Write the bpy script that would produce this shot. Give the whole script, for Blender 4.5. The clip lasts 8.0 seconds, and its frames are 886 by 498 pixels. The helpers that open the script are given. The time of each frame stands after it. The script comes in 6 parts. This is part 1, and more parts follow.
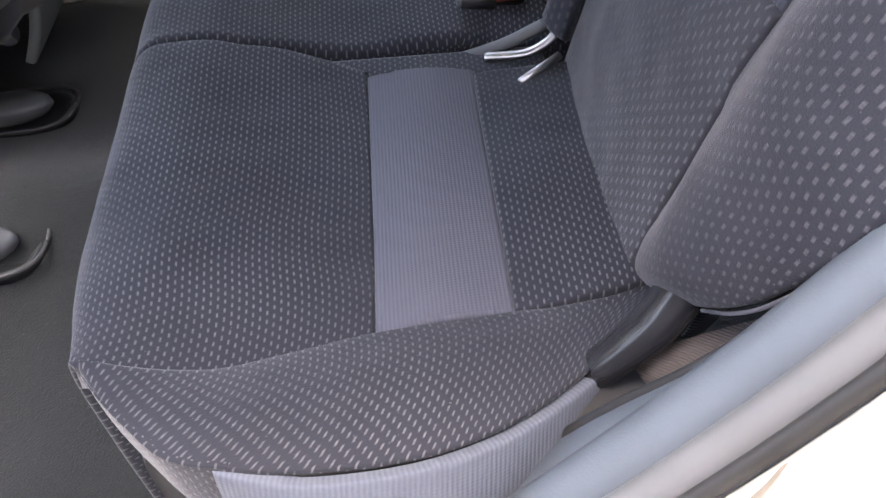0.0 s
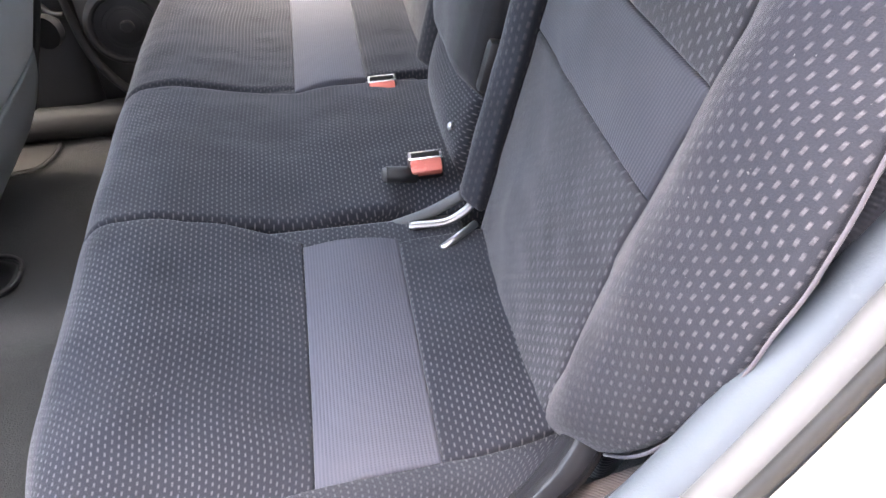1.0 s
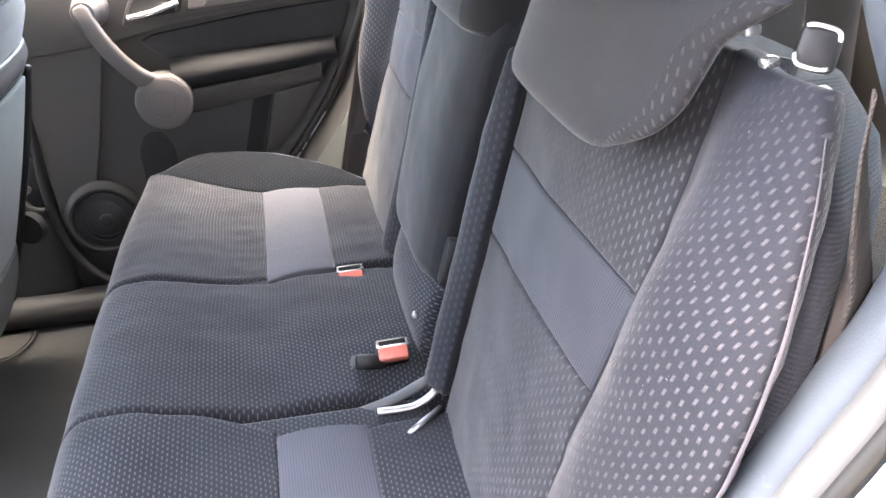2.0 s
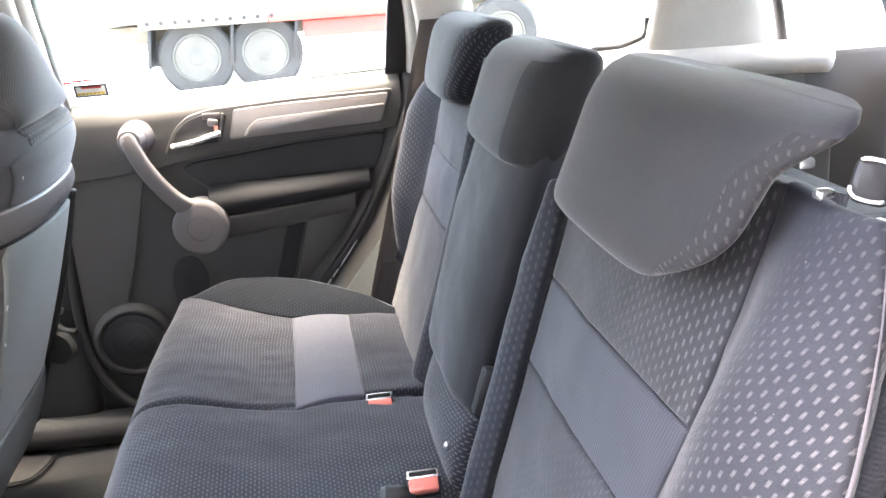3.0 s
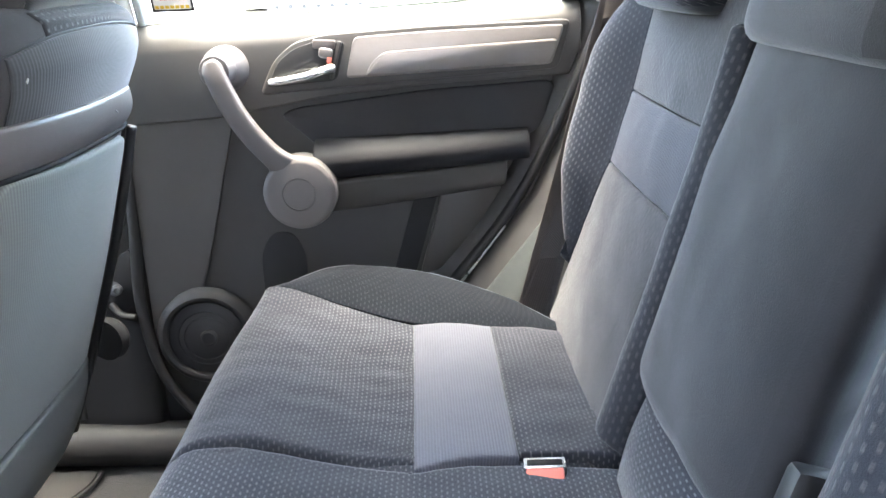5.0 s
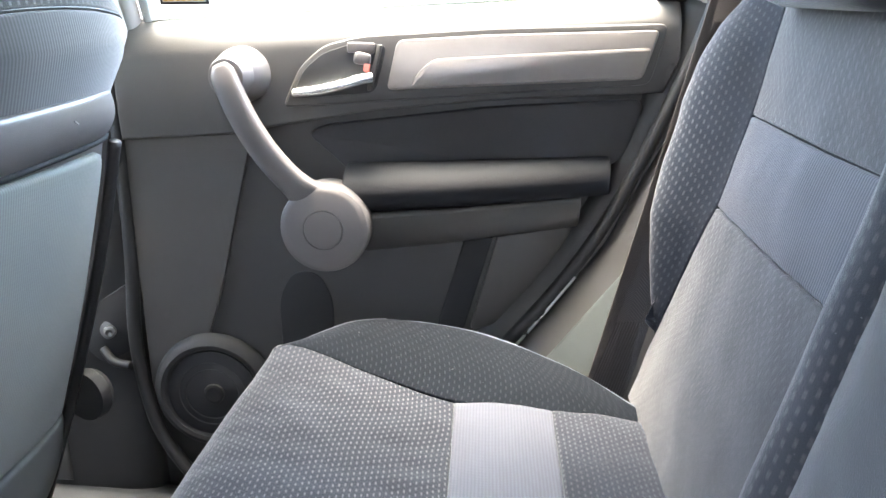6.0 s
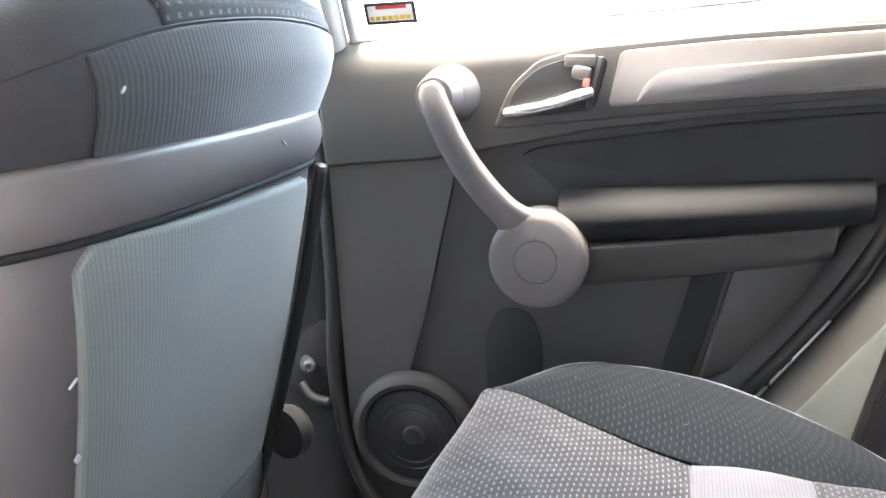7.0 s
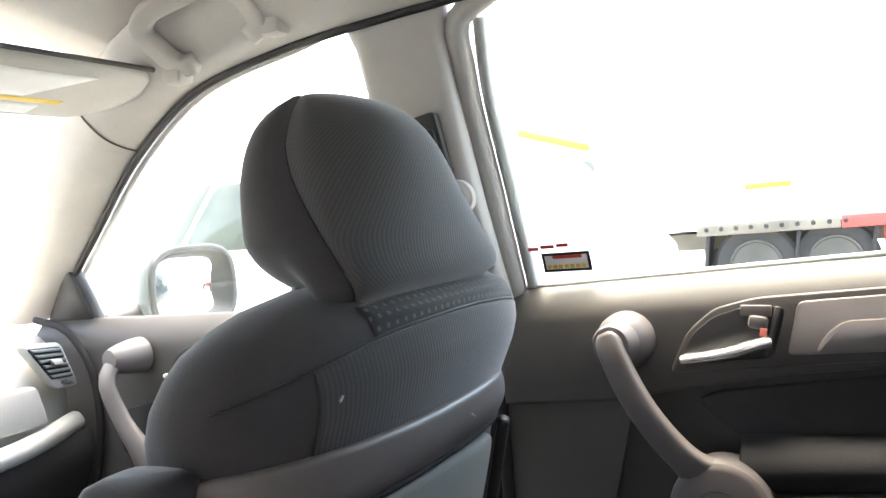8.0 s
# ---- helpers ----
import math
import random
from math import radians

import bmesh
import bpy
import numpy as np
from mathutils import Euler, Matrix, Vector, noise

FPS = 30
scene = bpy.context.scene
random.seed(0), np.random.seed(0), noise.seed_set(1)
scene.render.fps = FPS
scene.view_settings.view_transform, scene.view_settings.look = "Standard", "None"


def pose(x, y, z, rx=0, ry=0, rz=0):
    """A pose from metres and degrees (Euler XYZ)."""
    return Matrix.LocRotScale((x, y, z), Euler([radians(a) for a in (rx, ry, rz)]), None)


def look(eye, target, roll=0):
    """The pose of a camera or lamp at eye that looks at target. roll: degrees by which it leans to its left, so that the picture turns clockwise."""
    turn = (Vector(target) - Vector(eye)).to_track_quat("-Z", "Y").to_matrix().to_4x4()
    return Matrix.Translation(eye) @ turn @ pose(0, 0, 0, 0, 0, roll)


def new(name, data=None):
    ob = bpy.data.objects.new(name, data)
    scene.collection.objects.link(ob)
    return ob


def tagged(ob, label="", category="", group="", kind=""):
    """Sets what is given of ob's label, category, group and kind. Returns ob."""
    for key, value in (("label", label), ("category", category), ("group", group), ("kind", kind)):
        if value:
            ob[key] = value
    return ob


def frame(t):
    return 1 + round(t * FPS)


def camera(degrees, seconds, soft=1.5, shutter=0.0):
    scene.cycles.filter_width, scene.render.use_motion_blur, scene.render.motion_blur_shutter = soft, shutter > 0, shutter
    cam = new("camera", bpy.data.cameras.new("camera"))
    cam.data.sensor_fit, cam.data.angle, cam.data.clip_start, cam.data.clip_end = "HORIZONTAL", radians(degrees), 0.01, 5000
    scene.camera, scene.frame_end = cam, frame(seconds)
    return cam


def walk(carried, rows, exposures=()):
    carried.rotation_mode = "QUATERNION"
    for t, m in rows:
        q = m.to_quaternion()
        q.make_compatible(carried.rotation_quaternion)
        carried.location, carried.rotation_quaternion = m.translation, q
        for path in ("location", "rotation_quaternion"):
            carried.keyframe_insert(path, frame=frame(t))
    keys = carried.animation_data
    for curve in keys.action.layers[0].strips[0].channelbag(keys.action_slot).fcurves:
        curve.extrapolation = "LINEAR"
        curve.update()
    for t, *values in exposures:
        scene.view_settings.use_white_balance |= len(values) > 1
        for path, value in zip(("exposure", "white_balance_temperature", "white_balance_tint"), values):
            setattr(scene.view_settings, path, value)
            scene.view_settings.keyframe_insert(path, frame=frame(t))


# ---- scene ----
cam = camera(53.8, 8.0)
PATH = [
    (0, (0.321, -0.277, 1.282), (0.307, 1.109, -0.16), -7.2),
    (0.5, (0.325, -0.3, 1.312), (0.392, 1.183, -0.028), -6.5),
    (1, (0.331, -0.322, 1.346), (0.498, 1.257, 0.13), -5.0),
    (1.5, (0.336, -0.34, 1.372), (0.578, 1.32, 0.284), -4.4),
    (2, (0.333, -0.365, 1.406), (0.627, 1.392, 0.497), -4.8),
    (2.2, (0.331, -0.374, 1.413), (0.633, 1.423, 0.588), -4.6),
    (3.5, (0.288, -0.328, 1.371), (0.547, 1.563, 0.775), -2.7),
    (4, (0.265, -0.216, 1.315), (0.412, 1.689, 0.721), -2.8),
    (5.5, (0.29, 0.215, 1.225), (0.284, 2.119, 0.613), -1.4),
    (6, (0.296, 0.323, 1.21), (0.195, 2.238, 0.641), -0.8),
    (6.5, (0.279, 0.391, 1.185), (0.045, 2.309, 0.667), -0.2),
    (7, (0.247, 0.412, 1.182), (-0.266, 2.285, 0.706), -3.4),
    (7.3, (0.243, 0.406, 1.2), (-0.444, 2.246, 0.823), -4.6),
    (7.5, (0.236, 0.406, 1.23), (-0.527, 2.233, 0.95), -5.4),
    (7.7, (0.253, 0.389, 1.251), (-0.591, 2.194, 1.08), -5.3),
    (8, (0.254, 0.375, 1.272), (-0.606, 2.18, 1.206), -5.0),
]
walk(cam, [(t, look(eye, target, roll)) for t, eye, target, roll in PATH], [(0.0, 4.4, 7350, 16), (1.0, 5.25, 7500, 15), (2.0, 5.55, 7700, 13), (3.5, 5.6, 7550, 11), (5.5, 5.8, 7050, 6), (7.0, 5.9, 7300, 8), (7.5, 5.7, 7500, 9), (8.0, 4.25, 7750, 9)])

# ---- light ----
SUN_DIR = Vector((0.116, -0.129, -0.985)).to_track_quat("-Z", "Y").to_euler()
world = bpy.data.worlds.new("sky")
scene.world = world
world.use_nodes = True
wn, wl = world.node_tree.nodes, world.node_tree.links
sky = wn.new("ShaderNodeTexSky")
sky.sky_type, sky.sun_disc = "NISHITA", False
sky.sun_elevation, sky.sun_rotation = radians(80.0), radians(318.0)
sky.air_density, sky.dust_density, sky.ozone_density = 0.8, 3.8, 1.5
wn["Background"].inputs["Strength"].default_value = 0.15
wl.new(sky.outputs[0], wn["Background"].inputs["Color"])
sun = new("sun", bpy.data.lights.new("sun", "SUN"))
sun.data.energy, sun.data.angle, sun.data.color = 0.2, radians(30), (1.0, 0.99, 0.98)
sun.rotation_euler = SUN_DIR

# ---- materials ----


class Nodes:
    """A short way to write shader arithmetic."""

    def __init__(self, name):
        self.mat = bpy.data.materials.new(name)
        self.mat.use_nodes = True
        self.n, self.l = self.mat.node_tree.nodes, self.mat.node_tree.links
        self.bsdf = self.n["Principled BSDF"]

    def put(self, socket, value):
        if isinstance(value, bpy.types.NodeSocket):
            self.l.new(value, socket)
        else:
            socket.default_value = value

    def math(self, op, a, b=0.0, c=0.0):
        node = self.n.new("ShaderNodeMath")
        node.operation = op
        for socket, value in zip(node.inputs, (a, b, c)):
            self.put(socket, value)
        return node.outputs[0]

    def coords(self, kind="Object"):
        return self.n.new("ShaderNodeTexCoord").outputs[kind]

    def split(self, vector):
        node = self.n.new("ShaderNodeSeparateXYZ")
        self.put(node.inputs[0], vector)
        return node.outputs

    def noise(self, vector, scale, detail=3.0, rough=0.55):
        node = self.n.new("ShaderNodeTexNoise")
        self.put(node.inputs["Vector"], vector)
        node.inputs["Scale"].default_value, node.inputs["Detail"].default_value = scale, detail
        node.inputs["Roughness"].default_value = rough
        return node.outputs["Fac"]

    def ramp(self, fac, low, high):
        node = self.n.new("ShaderNodeMapRange")
        self.put(node.inputs["Value"], fac)
        node.inputs["From Min"].default_value, node.inputs["From Max"].default_value = low, high
        return node.outputs[0]

    def mix(self, fac, a, b):
        node = self.n.new("ShaderNodeMix")
        node.data_type = "RGBA"
        self.put(node.inputs["Factor"], fac)
        for socket, value in ((node.inputs["A"], a), (node.inputs["B"], b)):
            self.put(socket, (*value, 1) if isinstance(value, tuple) else value)
        return node.outputs["Result"]

    def bump(self, height, strength, distance):
        node = self.n.new("ShaderNodeBump")
        node.inputs["Strength"].default_value, node.inputs["Distance"].default_value = strength, distance
        self.put(node.inputs["Height"], height)
        self.put(self.bsdf.inputs["Normal"], node.outputs[0])

    def done(self, color, rough=0.6, metal=0.0, sheen=0.0, spec=0.5):
        self.put(self.bsdf.inputs["Base Color"], (*color, 1) if isinstance(color, tuple) else color)
        self.put(self.bsdf.inputs["Roughness"], rough)
        self.put(self.bsdf.inputs["Metallic"], metal)
        self.bsdf.inputs["Specular IOR Level"].default_value = spec
        if sheen:
            self.bsdf.inputs["Sheen Weight"].default_value = sheen
            self.bsdf.inputs["Sheen Roughness"].default_value = 0.4
        return self.mat


def shade(c, k):
    return tuple(min(1.0, v * k) for v in c)


def dash_cloth(name, base, light, pu, pv, a, b, fade=None, along=1, sheen=0.55, spec=0.08):
    """Velour with rows of short staggered woven dashes; pitch pu along the dash and pv across it, in metres,
    half sizes a, b of a pitch; along: the texture axis that the dashes follow; fade: from where to where they come up."""
    k = Nodes(name)
    uv = k.split(k.coords("UV"))
    wob = k.noise(k.coords("UV"), 60.0, 2.0)
    u = k.math("ADD", uv[along], k.math("MULTIPLY", k.math("SUBTRACT", wob, 0.5), 0.002))
    vrow = k.math("DIVIDE", uv[1 - along], pv)
    row = k.math("FLOOR", vrow)
    odd = k.math("MULTIPLY", k.math("MODULO", k.math("ABSOLUTE", row), 2.0), 0.5)
    fu = k.math("ABSOLUTE", k.math("SUBTRACT", k.math("FRACT", k.math("ADD", k.math("DIVIDE", u, pu), odd)), 0.5))
    fv = k.math("ABSOLUTE", k.math("SUBTRACT", k.math("FRACT", vrow), 0.5))
    inu = k.math("SUBTRACT", 1.0, k.ramp(fu, a * 0.6, a * 1.3))
    inv = k.math("SUBTRACT", 1.0, k.ramp(fv, b * 0.7, b * 1.2))
    m = k.math("MULTIPLY", inu, inv)
    blot = k.ramp(k.noise(k.coords("Object"), 9.0, 4.0), 0.3, 0.7)
    nap = k.ramp(k.noise(k.coords("Object"), 4.5, 3.0, 0.5), 0.36, 0.62)
    thread = k.noise(k.coords("UV"), 420.0, 2.0)
    m = k.math("MULTIPLY", m, k.math("MULTIPLY_ADD", nap, 0.6, 0.4))
    m = k.math("MULTIPLY", m, k.math("MULTIPLY_ADD", k.ramp(thread, 0.3, 0.6), 0.5, 0.5))
    if fade:
        m = k.math("MULTIPLY", m, k.ramp(uv[1], *fade))
    fuzz = k.noise(k.coords("Object"), 900.0, 2.0)
    brushed = k.ramp(k.noise(k.coords("Object"), 26.0, 5.0, 0.6), 0.34, 0.68)
    cloth = k.mix(blot, shade(base, 0.76), shade(base, 1.22))
    cloth = k.mix(k.math("MULTIPLY", brushed, 0.35), cloth, shade(base, 1.45))
    warm = k.ramp(k.noise(k.coords("Object"), 3.1, 4.0, 0.6), 0.42, 0.66)
    cloth = k.mix(k.math("MULTIPLY", warm, 0.4), cloth, (base[0] * 1.12, base[1] * 1.0, base[2] * 0.86))
    cloth = k.mix(k.math("MULTIPLY", fuzz, 0.5), cloth, shade(base, 1.7))
    k.bump(k.math("ADD", k.math("MULTIPLY", m, 0.6), fuzz), 0.35, 0.0012)
    lint = k.ramp(k.noise(k.coords("Object"), 300.0, 1.0), 0.77, 0.80)
    cloth = k.mix(k.math("MULTIPLY", lint, 0.35), cloth, (0.2, 0.2, 0.2))
    return k.done(k.mix(m, cloth, light), 0.9, sheen=0.4 * sheen, spec=spec)


def velour(name, base, streak=0.5, sheen=0.45):
    k = Nodes(name)
    obj = k.coords("Object")
    blot = k.ramp(k.noise(obj, 7.0, 5.0, 0.6), 0.3, 0.7)
    fuzz = k.noise(obj, 800.0, 2.0)
    c = k.mix(k.math("MULTIPLY", blot, streak), shade(base, 0.75), shade(base, 1.5))
    c = k.mix(k.math("MULTIPLY", fuzz, 0.4), c, shade(base, 1.7))
    k.bump(fuzz, 0.3, 0.001)
    return k.done(c, 0.9, sheen=0.5 * sheen, spec=0.10)


def ribbed(name, base, pitch, axis=0, depth=0.0008):
    """Fine corded cloth: ribs at the pitch along one texture axis."""
    k = Nodes(name)
    uv = k.split(k.coords("UV"))
    wave = k.math("MULTIPLY_ADD", k.math("SINE", k.math("MULTIPLY", uv[axis], 2 * math.pi / pitch)), 0.5, 0.5)
    cross = k.math("MULTIPLY_ADD", k.math("SINE", k.math("MULTIPLY", uv[1 - axis], 2 * math.pi / (pitch * 0.8))), 0.5, 0.5)
    blot = k.ramp(k.noise(k.coords("Object"), 8.0, 4.0), 0.3, 0.7)
    h = k.math("ADD", wave, k.math("MULTIPLY", cross, 0.35))
    c = k.mix(k.math("MULTIPLY", wave, 0.6), shade(base, 0.82), shade(base, 1.15))
    c = k.mix(k.math("MULTIPLY", blot, 0.3), c, shade(base, 0.8))
    k.bump(h, 0.35, depth)
    return k.done(c, 0.85, sheen=0.12, spec=0.15)


def knit(name, base, light, pitch, sheen=0.55):
    """Open mesh knit: dark eyelets in a lighter net."""
    k = Nodes(name)
    uv = k.split(k.coords("UV"))
    a = k.math("SINE", k.math("MULTIPLY", uv[0], 2 * math.pi / pitch))
    b = k.math("SINE", k.math("MULTIPLY", uv[1], 2 * math.pi / (pitch * 1.3)))
    net = k.ramp(k.math("MULTIPLY_ADD", b, 0.15, a), -1.1, 1.1)
    blot = k.ramp(k.noise(k.coords("Object"), 10.0, 4.0), 0.3, 0.7)
    c = k.mix(net, base, light)
    c = k.mix(k.math("MULTIPLY", blot, 0.3), c, shade(base, 0.9))
    k.bump(net, 0.25, 0.0005)
    return k.done(c, 0.85, sheen=0.6 * sheen, spec=0.2)


def plastic(name, base, rough=0.5, grain=700.0, strength=0.12, scratch=0.15, metal=0.0, spec=0.5):
    """Moulded plastic: leather grain, light soiling, a few scuffs."""
    k = Nodes(name)
    obj = k.coords("Object")
    g = k.noise(obj, grain, 2.0)
    soil = k.ramp(k.noise(obj, 5.0, 6.0, 0.65), 0.35, 0.75)
    spot = k.ramp(k.noise(obj, 70.0, 3.0), 0.68, 0.78)
    c = k.mix(soil, shade(base, 0.88), shade(base, 1.14))
    c = k.mix(k.math("MULTIPLY", spot, scratch), c, shade(base, 1.9))
    k.bump(g, strength, 0.001)
    return k.done(c, k.math("MULTIPLY_ADD", soil, 0.14, rough - 0.07), metal, spec=spec)


def webbing(name, base):
    k = Nodes(name)
    uv = k.split(k.coords("UV"))
    w = k.math("SINE", k.math("MULTIPLY", k.math("ADD", uv[0], k.math("ABSOLUTE", k.math("SUBTRACT", uv[1], 0.024))), 2 * math.pi / 0.0035))
    k.bump(w, 0.4, 0.0006)
    return k.done(k.mix(k.ramp(w, -1, 1), shade(base, 0.8), shade(base, 1.2)), 0.7, spec=0.25)


def carpet(name, base):
    k = Nodes(name)
    obj = k.coords("Object")
    f = k.noise(obj, 450.0, 3.0)
    soil = k.ramp(k.noise(obj, 6.0, 6.0, 0.65), 0.35, 0.7)
    crumbs = k.ramp(k.noise(obj, 160.0, 2.0), 0.72, 0.78)
    c = k.mix(f, shade(base, 0.6), shade(base, 1.5))
    c = k.mix(k.math("MULTIPLY", soil, 0.55), c, shade(base, 1.7))
    c = k.mix(k.math("MULTIPLY", crumbs, 0.4), c, (0.2, 0.18, 0.15))
    k.bump(f, 0.8, 0.003)
    return k.done(c, 0.95, sheen=0.2, spec=0.1)


def outdoor(name, base, scale, rough=0.8, vary=0.3, bump=0.3):
    k = Nodes(name)
    obj = k.coords("Object")
    big = k.ramp(k.noise(obj, scale, 6.0, 0.6), 0.3, 0.7)
    fine = k.noise(obj, scale * 60, 3.0)
    c = k.mix(big, shade(base, 1 - vary), shade(base, 1 + vary))
    c = k.mix(k.math("MULTIPLY", fine, 0.4), c, shade(base, 0.7))
    k.bump(fine, bump, 0.004)
    return k.done(c, rough)


def glass(name, tint):
    k = Nodes(name)
    out = k.n["Material Output"]
    clear, gloss, both = k.n.new("ShaderNodeBsdfTransparent"), k.n.new("ShaderNodeBsdfGlossy"), k.n.new("ShaderNodeMixShader")
    clear.inputs[0].default_value = (*tint, 1)
    gloss.inputs["Roughness"].default_value = 0.02
    lay = k.n.new("ShaderNodeLayerWeight")
    lay.inputs["Blend"].default_value = 0.5
    k.l.new(k.math("MULTIPLY_ADD", k.math("POWER", lay.outputs["Facing"], 5.0), 0.5, 0.03), both.inputs[0])
    k.l.new(clear.outputs[0], both.inputs[1])
    k.l.new(gloss.outputs[0], both.inputs[2])
    k.l.new(both.outputs[0], out.inputs[0])
    return k.mat


CLOTH, DASH = (0.0205, 0.0220, 0.0278), (0.125, 0.122, 0.128)
m_seat = dash_cloth("velour_woven_dashes", CLOTH, DASH, 0.0090, 0.0051, 0.24, 0.16)
m_bolster = dash_cloth("velour_bold_dashes", shade(CLOTH, 1.1), (0.128, 0.121, 0.131), 0.0100, 0.0060, 0.22, 0.18, (0.03, 0.19), 0, 0.38)
m_soft = dash_cloth("velour_sparse_dashes", CLOTH, (0.060, 0.057, 0.062), 0.0115, 0.0085, 0.27, 0.18, None, 0)
# dash velour with the shade of the far headrest's flank in its base colour
m_headshade = dash_cloth("velour_headrest_dashes_shaded", shade(CLOTH, 0.55), (0.060, 0.057, 0.060), 0.0120, 0.0080, 0.24, 0.15)
m_plain = velour("velour_plain", (0.0220, 0.0222, 0.0252), 0.7, 0.45)
# plain velour toned down: shaded flank of the middle headrest
m_midshade = velour("velour_side_shaded", (0.0195, 0.0190, 0.0205), 0.5, 0.3)
m_wing = dash_cloth("velour_wing_dashes", (0.0245, 0.0240, 0.0262), (0.085, 0.080, 0.085), 0.0120, 0.0080, 0.22, 0.15, None, 1, 0.45)
m_flake = plastic("pale_scuff", (0.45, 0.44, 0.42), 0.7, 300.0, 0.2)
m_stripe = ribbed("corded_grey_cloth", (0.088, 0.090, 0.109), 0.0032, 0)
m_piping = velour("pale_piping", (0.085, 0.080, 0.092), 0.4, 0.4)
m_band = ribbed("corded_dark_cloth", (0.062, 0.063, 0.075), 0.0035, 1)
m_lower = dash_cloth("velour_fading_dashes", (0.030, 0.030, 0.0345), (0.12, 0.115, 0.122), 0.0125, 0.0072, 0.24, 0.17, (0.36, 0.0), 0, 0.6)
m_side = ribbed("corded_side_cloth", (0.100, 0.112, 0.136), 0.0034, 0, 0.0008)
m_ribs = ribbed("corded_dark_side_cloth", (0.030, 0.031, 0.038), 0.0030, 1, 0.0014)
m_knit = knit("dark_mesh_knit", (0.048, 0.047, 0.047), (0.068, 0.067, 0.067), 0.0042)
m_strip = dash_cloth("velour_pale_dashes", (0.040, 0.039, 0.0395), (0.14, 0.14, 0.137), 0.0105, 0.0085, 0.16, 0.20, None, 0)
m_fplain = velour("velour_neutral_plain", (0.047, 0.0445, 0.045), 0.6, 0.5)
m_backknit = knit("grey_mesh_knit", (0.175, 0.187, 0.172), (0.225, 0.240, 0.220), 0.0036, 0.2)
m_ring = plastic("charcoal_plastic", (0.026, 0.0255, 0.025), 0.6, spec=0.3)
m_dark = plastic("dark_grey_plastic", (0.035, 0.0335, 0.032), 0.55)
m_black = plastic("black_plastic", (0.014, 0.014, 0.015), 0.5)
m_grey = plastic("grey_door_plastic", (0.064, 0.0615, 0.058), 0.5)
m_taupe = plastic("taupe_plastic", (0.135, 0.121, 0.114), 0.45)
m_cap = plastic("dull_silver_cap", (0.11, 0.112, 0.115), 0.35, 500.0, 0.05)
m_handle = plastic("silver_grey_plastic", (0.122, 0.114, 0.111), 0.46, 900.0, 0.10, 0.1)
m_silver = plastic("brushed_silver_trim", (0.31, 0.285, 0.268), 0.38, 500.0, 0.05, 0.1, 0.55)
m_gloss = plastic("glossy_black_plastic", (0.016, 0.016, 0.018), 0.2, 400.0, 0.04)
m_vinyl = plastic("black_vinyl", (0.0175, 0.0180, 0.0205), 0.75, 400.0, 0.3, spec=0.22)
# seat velour darkened: the far bolster's shade is put into its colour
m_seat_shaded = dash_cloth("velour_dashes_shaded", (0.0085, 0.0098, 0.0125), (0.027, 0.029, 0.033), 0.0104, 0.0056, 0.24, 0.16, None, 1, 0.12, 0.0)
m_outer = dash_cloth("blue_charcoal_velour", (0.0190, 0.0220, 0.0285), (0.095, 0.099, 0.109), 0.0100, 0.0066, 0.22, 0.18, (-0.04, 0.14), 0, 0.4, 0.03)
m_mid = plastic("mid_grey_plastic", (0.056, 0.0535, 0.050), 0.52)
m_matte = plastic("matte_black", (0.012, 0.012, 0.0125), 0.85, 500.0, 0.1, 0.05)
m_dash = plastic("pale_grey_dashboard", (0.42, 0.43, 0.41), 0.5, 600.0, 0.15, 0.1)
m_shellgrey = plastic("grey_mirror_shell", (0.15, 0.165, 0.16), 0.4)
m_trim = plastic("slate_blue_trim", (0.066, 0.080, 0.096), 0.5, 600.0, 0.15, 0.35)
m_insert = velour("dark_door_cloth", (0.045, 0.0445, 0.046), 0.4, 0.2)
m_bluegrey = plastic("grey_pocket_flap", (0.15, 0.162, 0.158), 0.45, 600.0, 0.15, 0.3)
m_body = plastic("white_car_paint", (0.72, 0.71, 0.67), 0.25, 300.0, 0.01, 0.0)
m_cream = plastic("light_beige_trim", (0.46, 0.445, 0.41), 0.6, 700.0, 0.1, 0.05)
m_roof = velour("beige_headliner", (0.43, 0.415, 0.38), 0.3)
m_rubber = plastic("black_rubber", (0.012, 0.012, 0.012), 0.6)
m_seal = plastic("grey_rubber", (0.085, 0.088, 0.092), 0.55, 200.0, 0.2, 0.3)
m_chrome = Nodes("chrome").done((0.8, 0.8, 0.8), 0.22, 0.75)
m_steel = plastic("worn_steel", (0.45, 0.45, 0.45), 0.3, 200.0, 0.05, 0.2, 0.9)
m_red = plastic("red_button", (0.70, 0.20, 0.16), 0.25, 300.0, 0.02, 0.0)
m_belt = webbing("brown_webbing", (0.062, 0.053, 0.049))
m_carpet = carpet("grey_floor_carpet", (0.025, 0.026, 0.026))
m_sidetrim = plastic("pale_side_trim", (0.085, 0.097, 0.094), 0.65, 500.0, 0.15, 0.25, spec=0.3)
m_ground = outdoor("pale_gravel_yard", (0.39, 0.385, 0.375), 0.8)
# for the added light-blocking wall; its grey sets the bounce into the car
m_blockwall = outdoor("grey_unseen_wall", (0.22, 0.22, 0.225), 0.6, 0.9, 0.2)
m_white = outdoor("white_truck_paint", (0.78, 0.78, 0.76), 1.2, 0.35, 0.06, 0.02)
m_tyre = outdoor("tyre_rubber", (0.03, 0.03, 0.03), 3.0, 0.8)
m_pane = outdoor("dusty_greenish_glazing", (0.075, 0.086, 0.068), 6.0, 0.3, 0.5, 0.05)
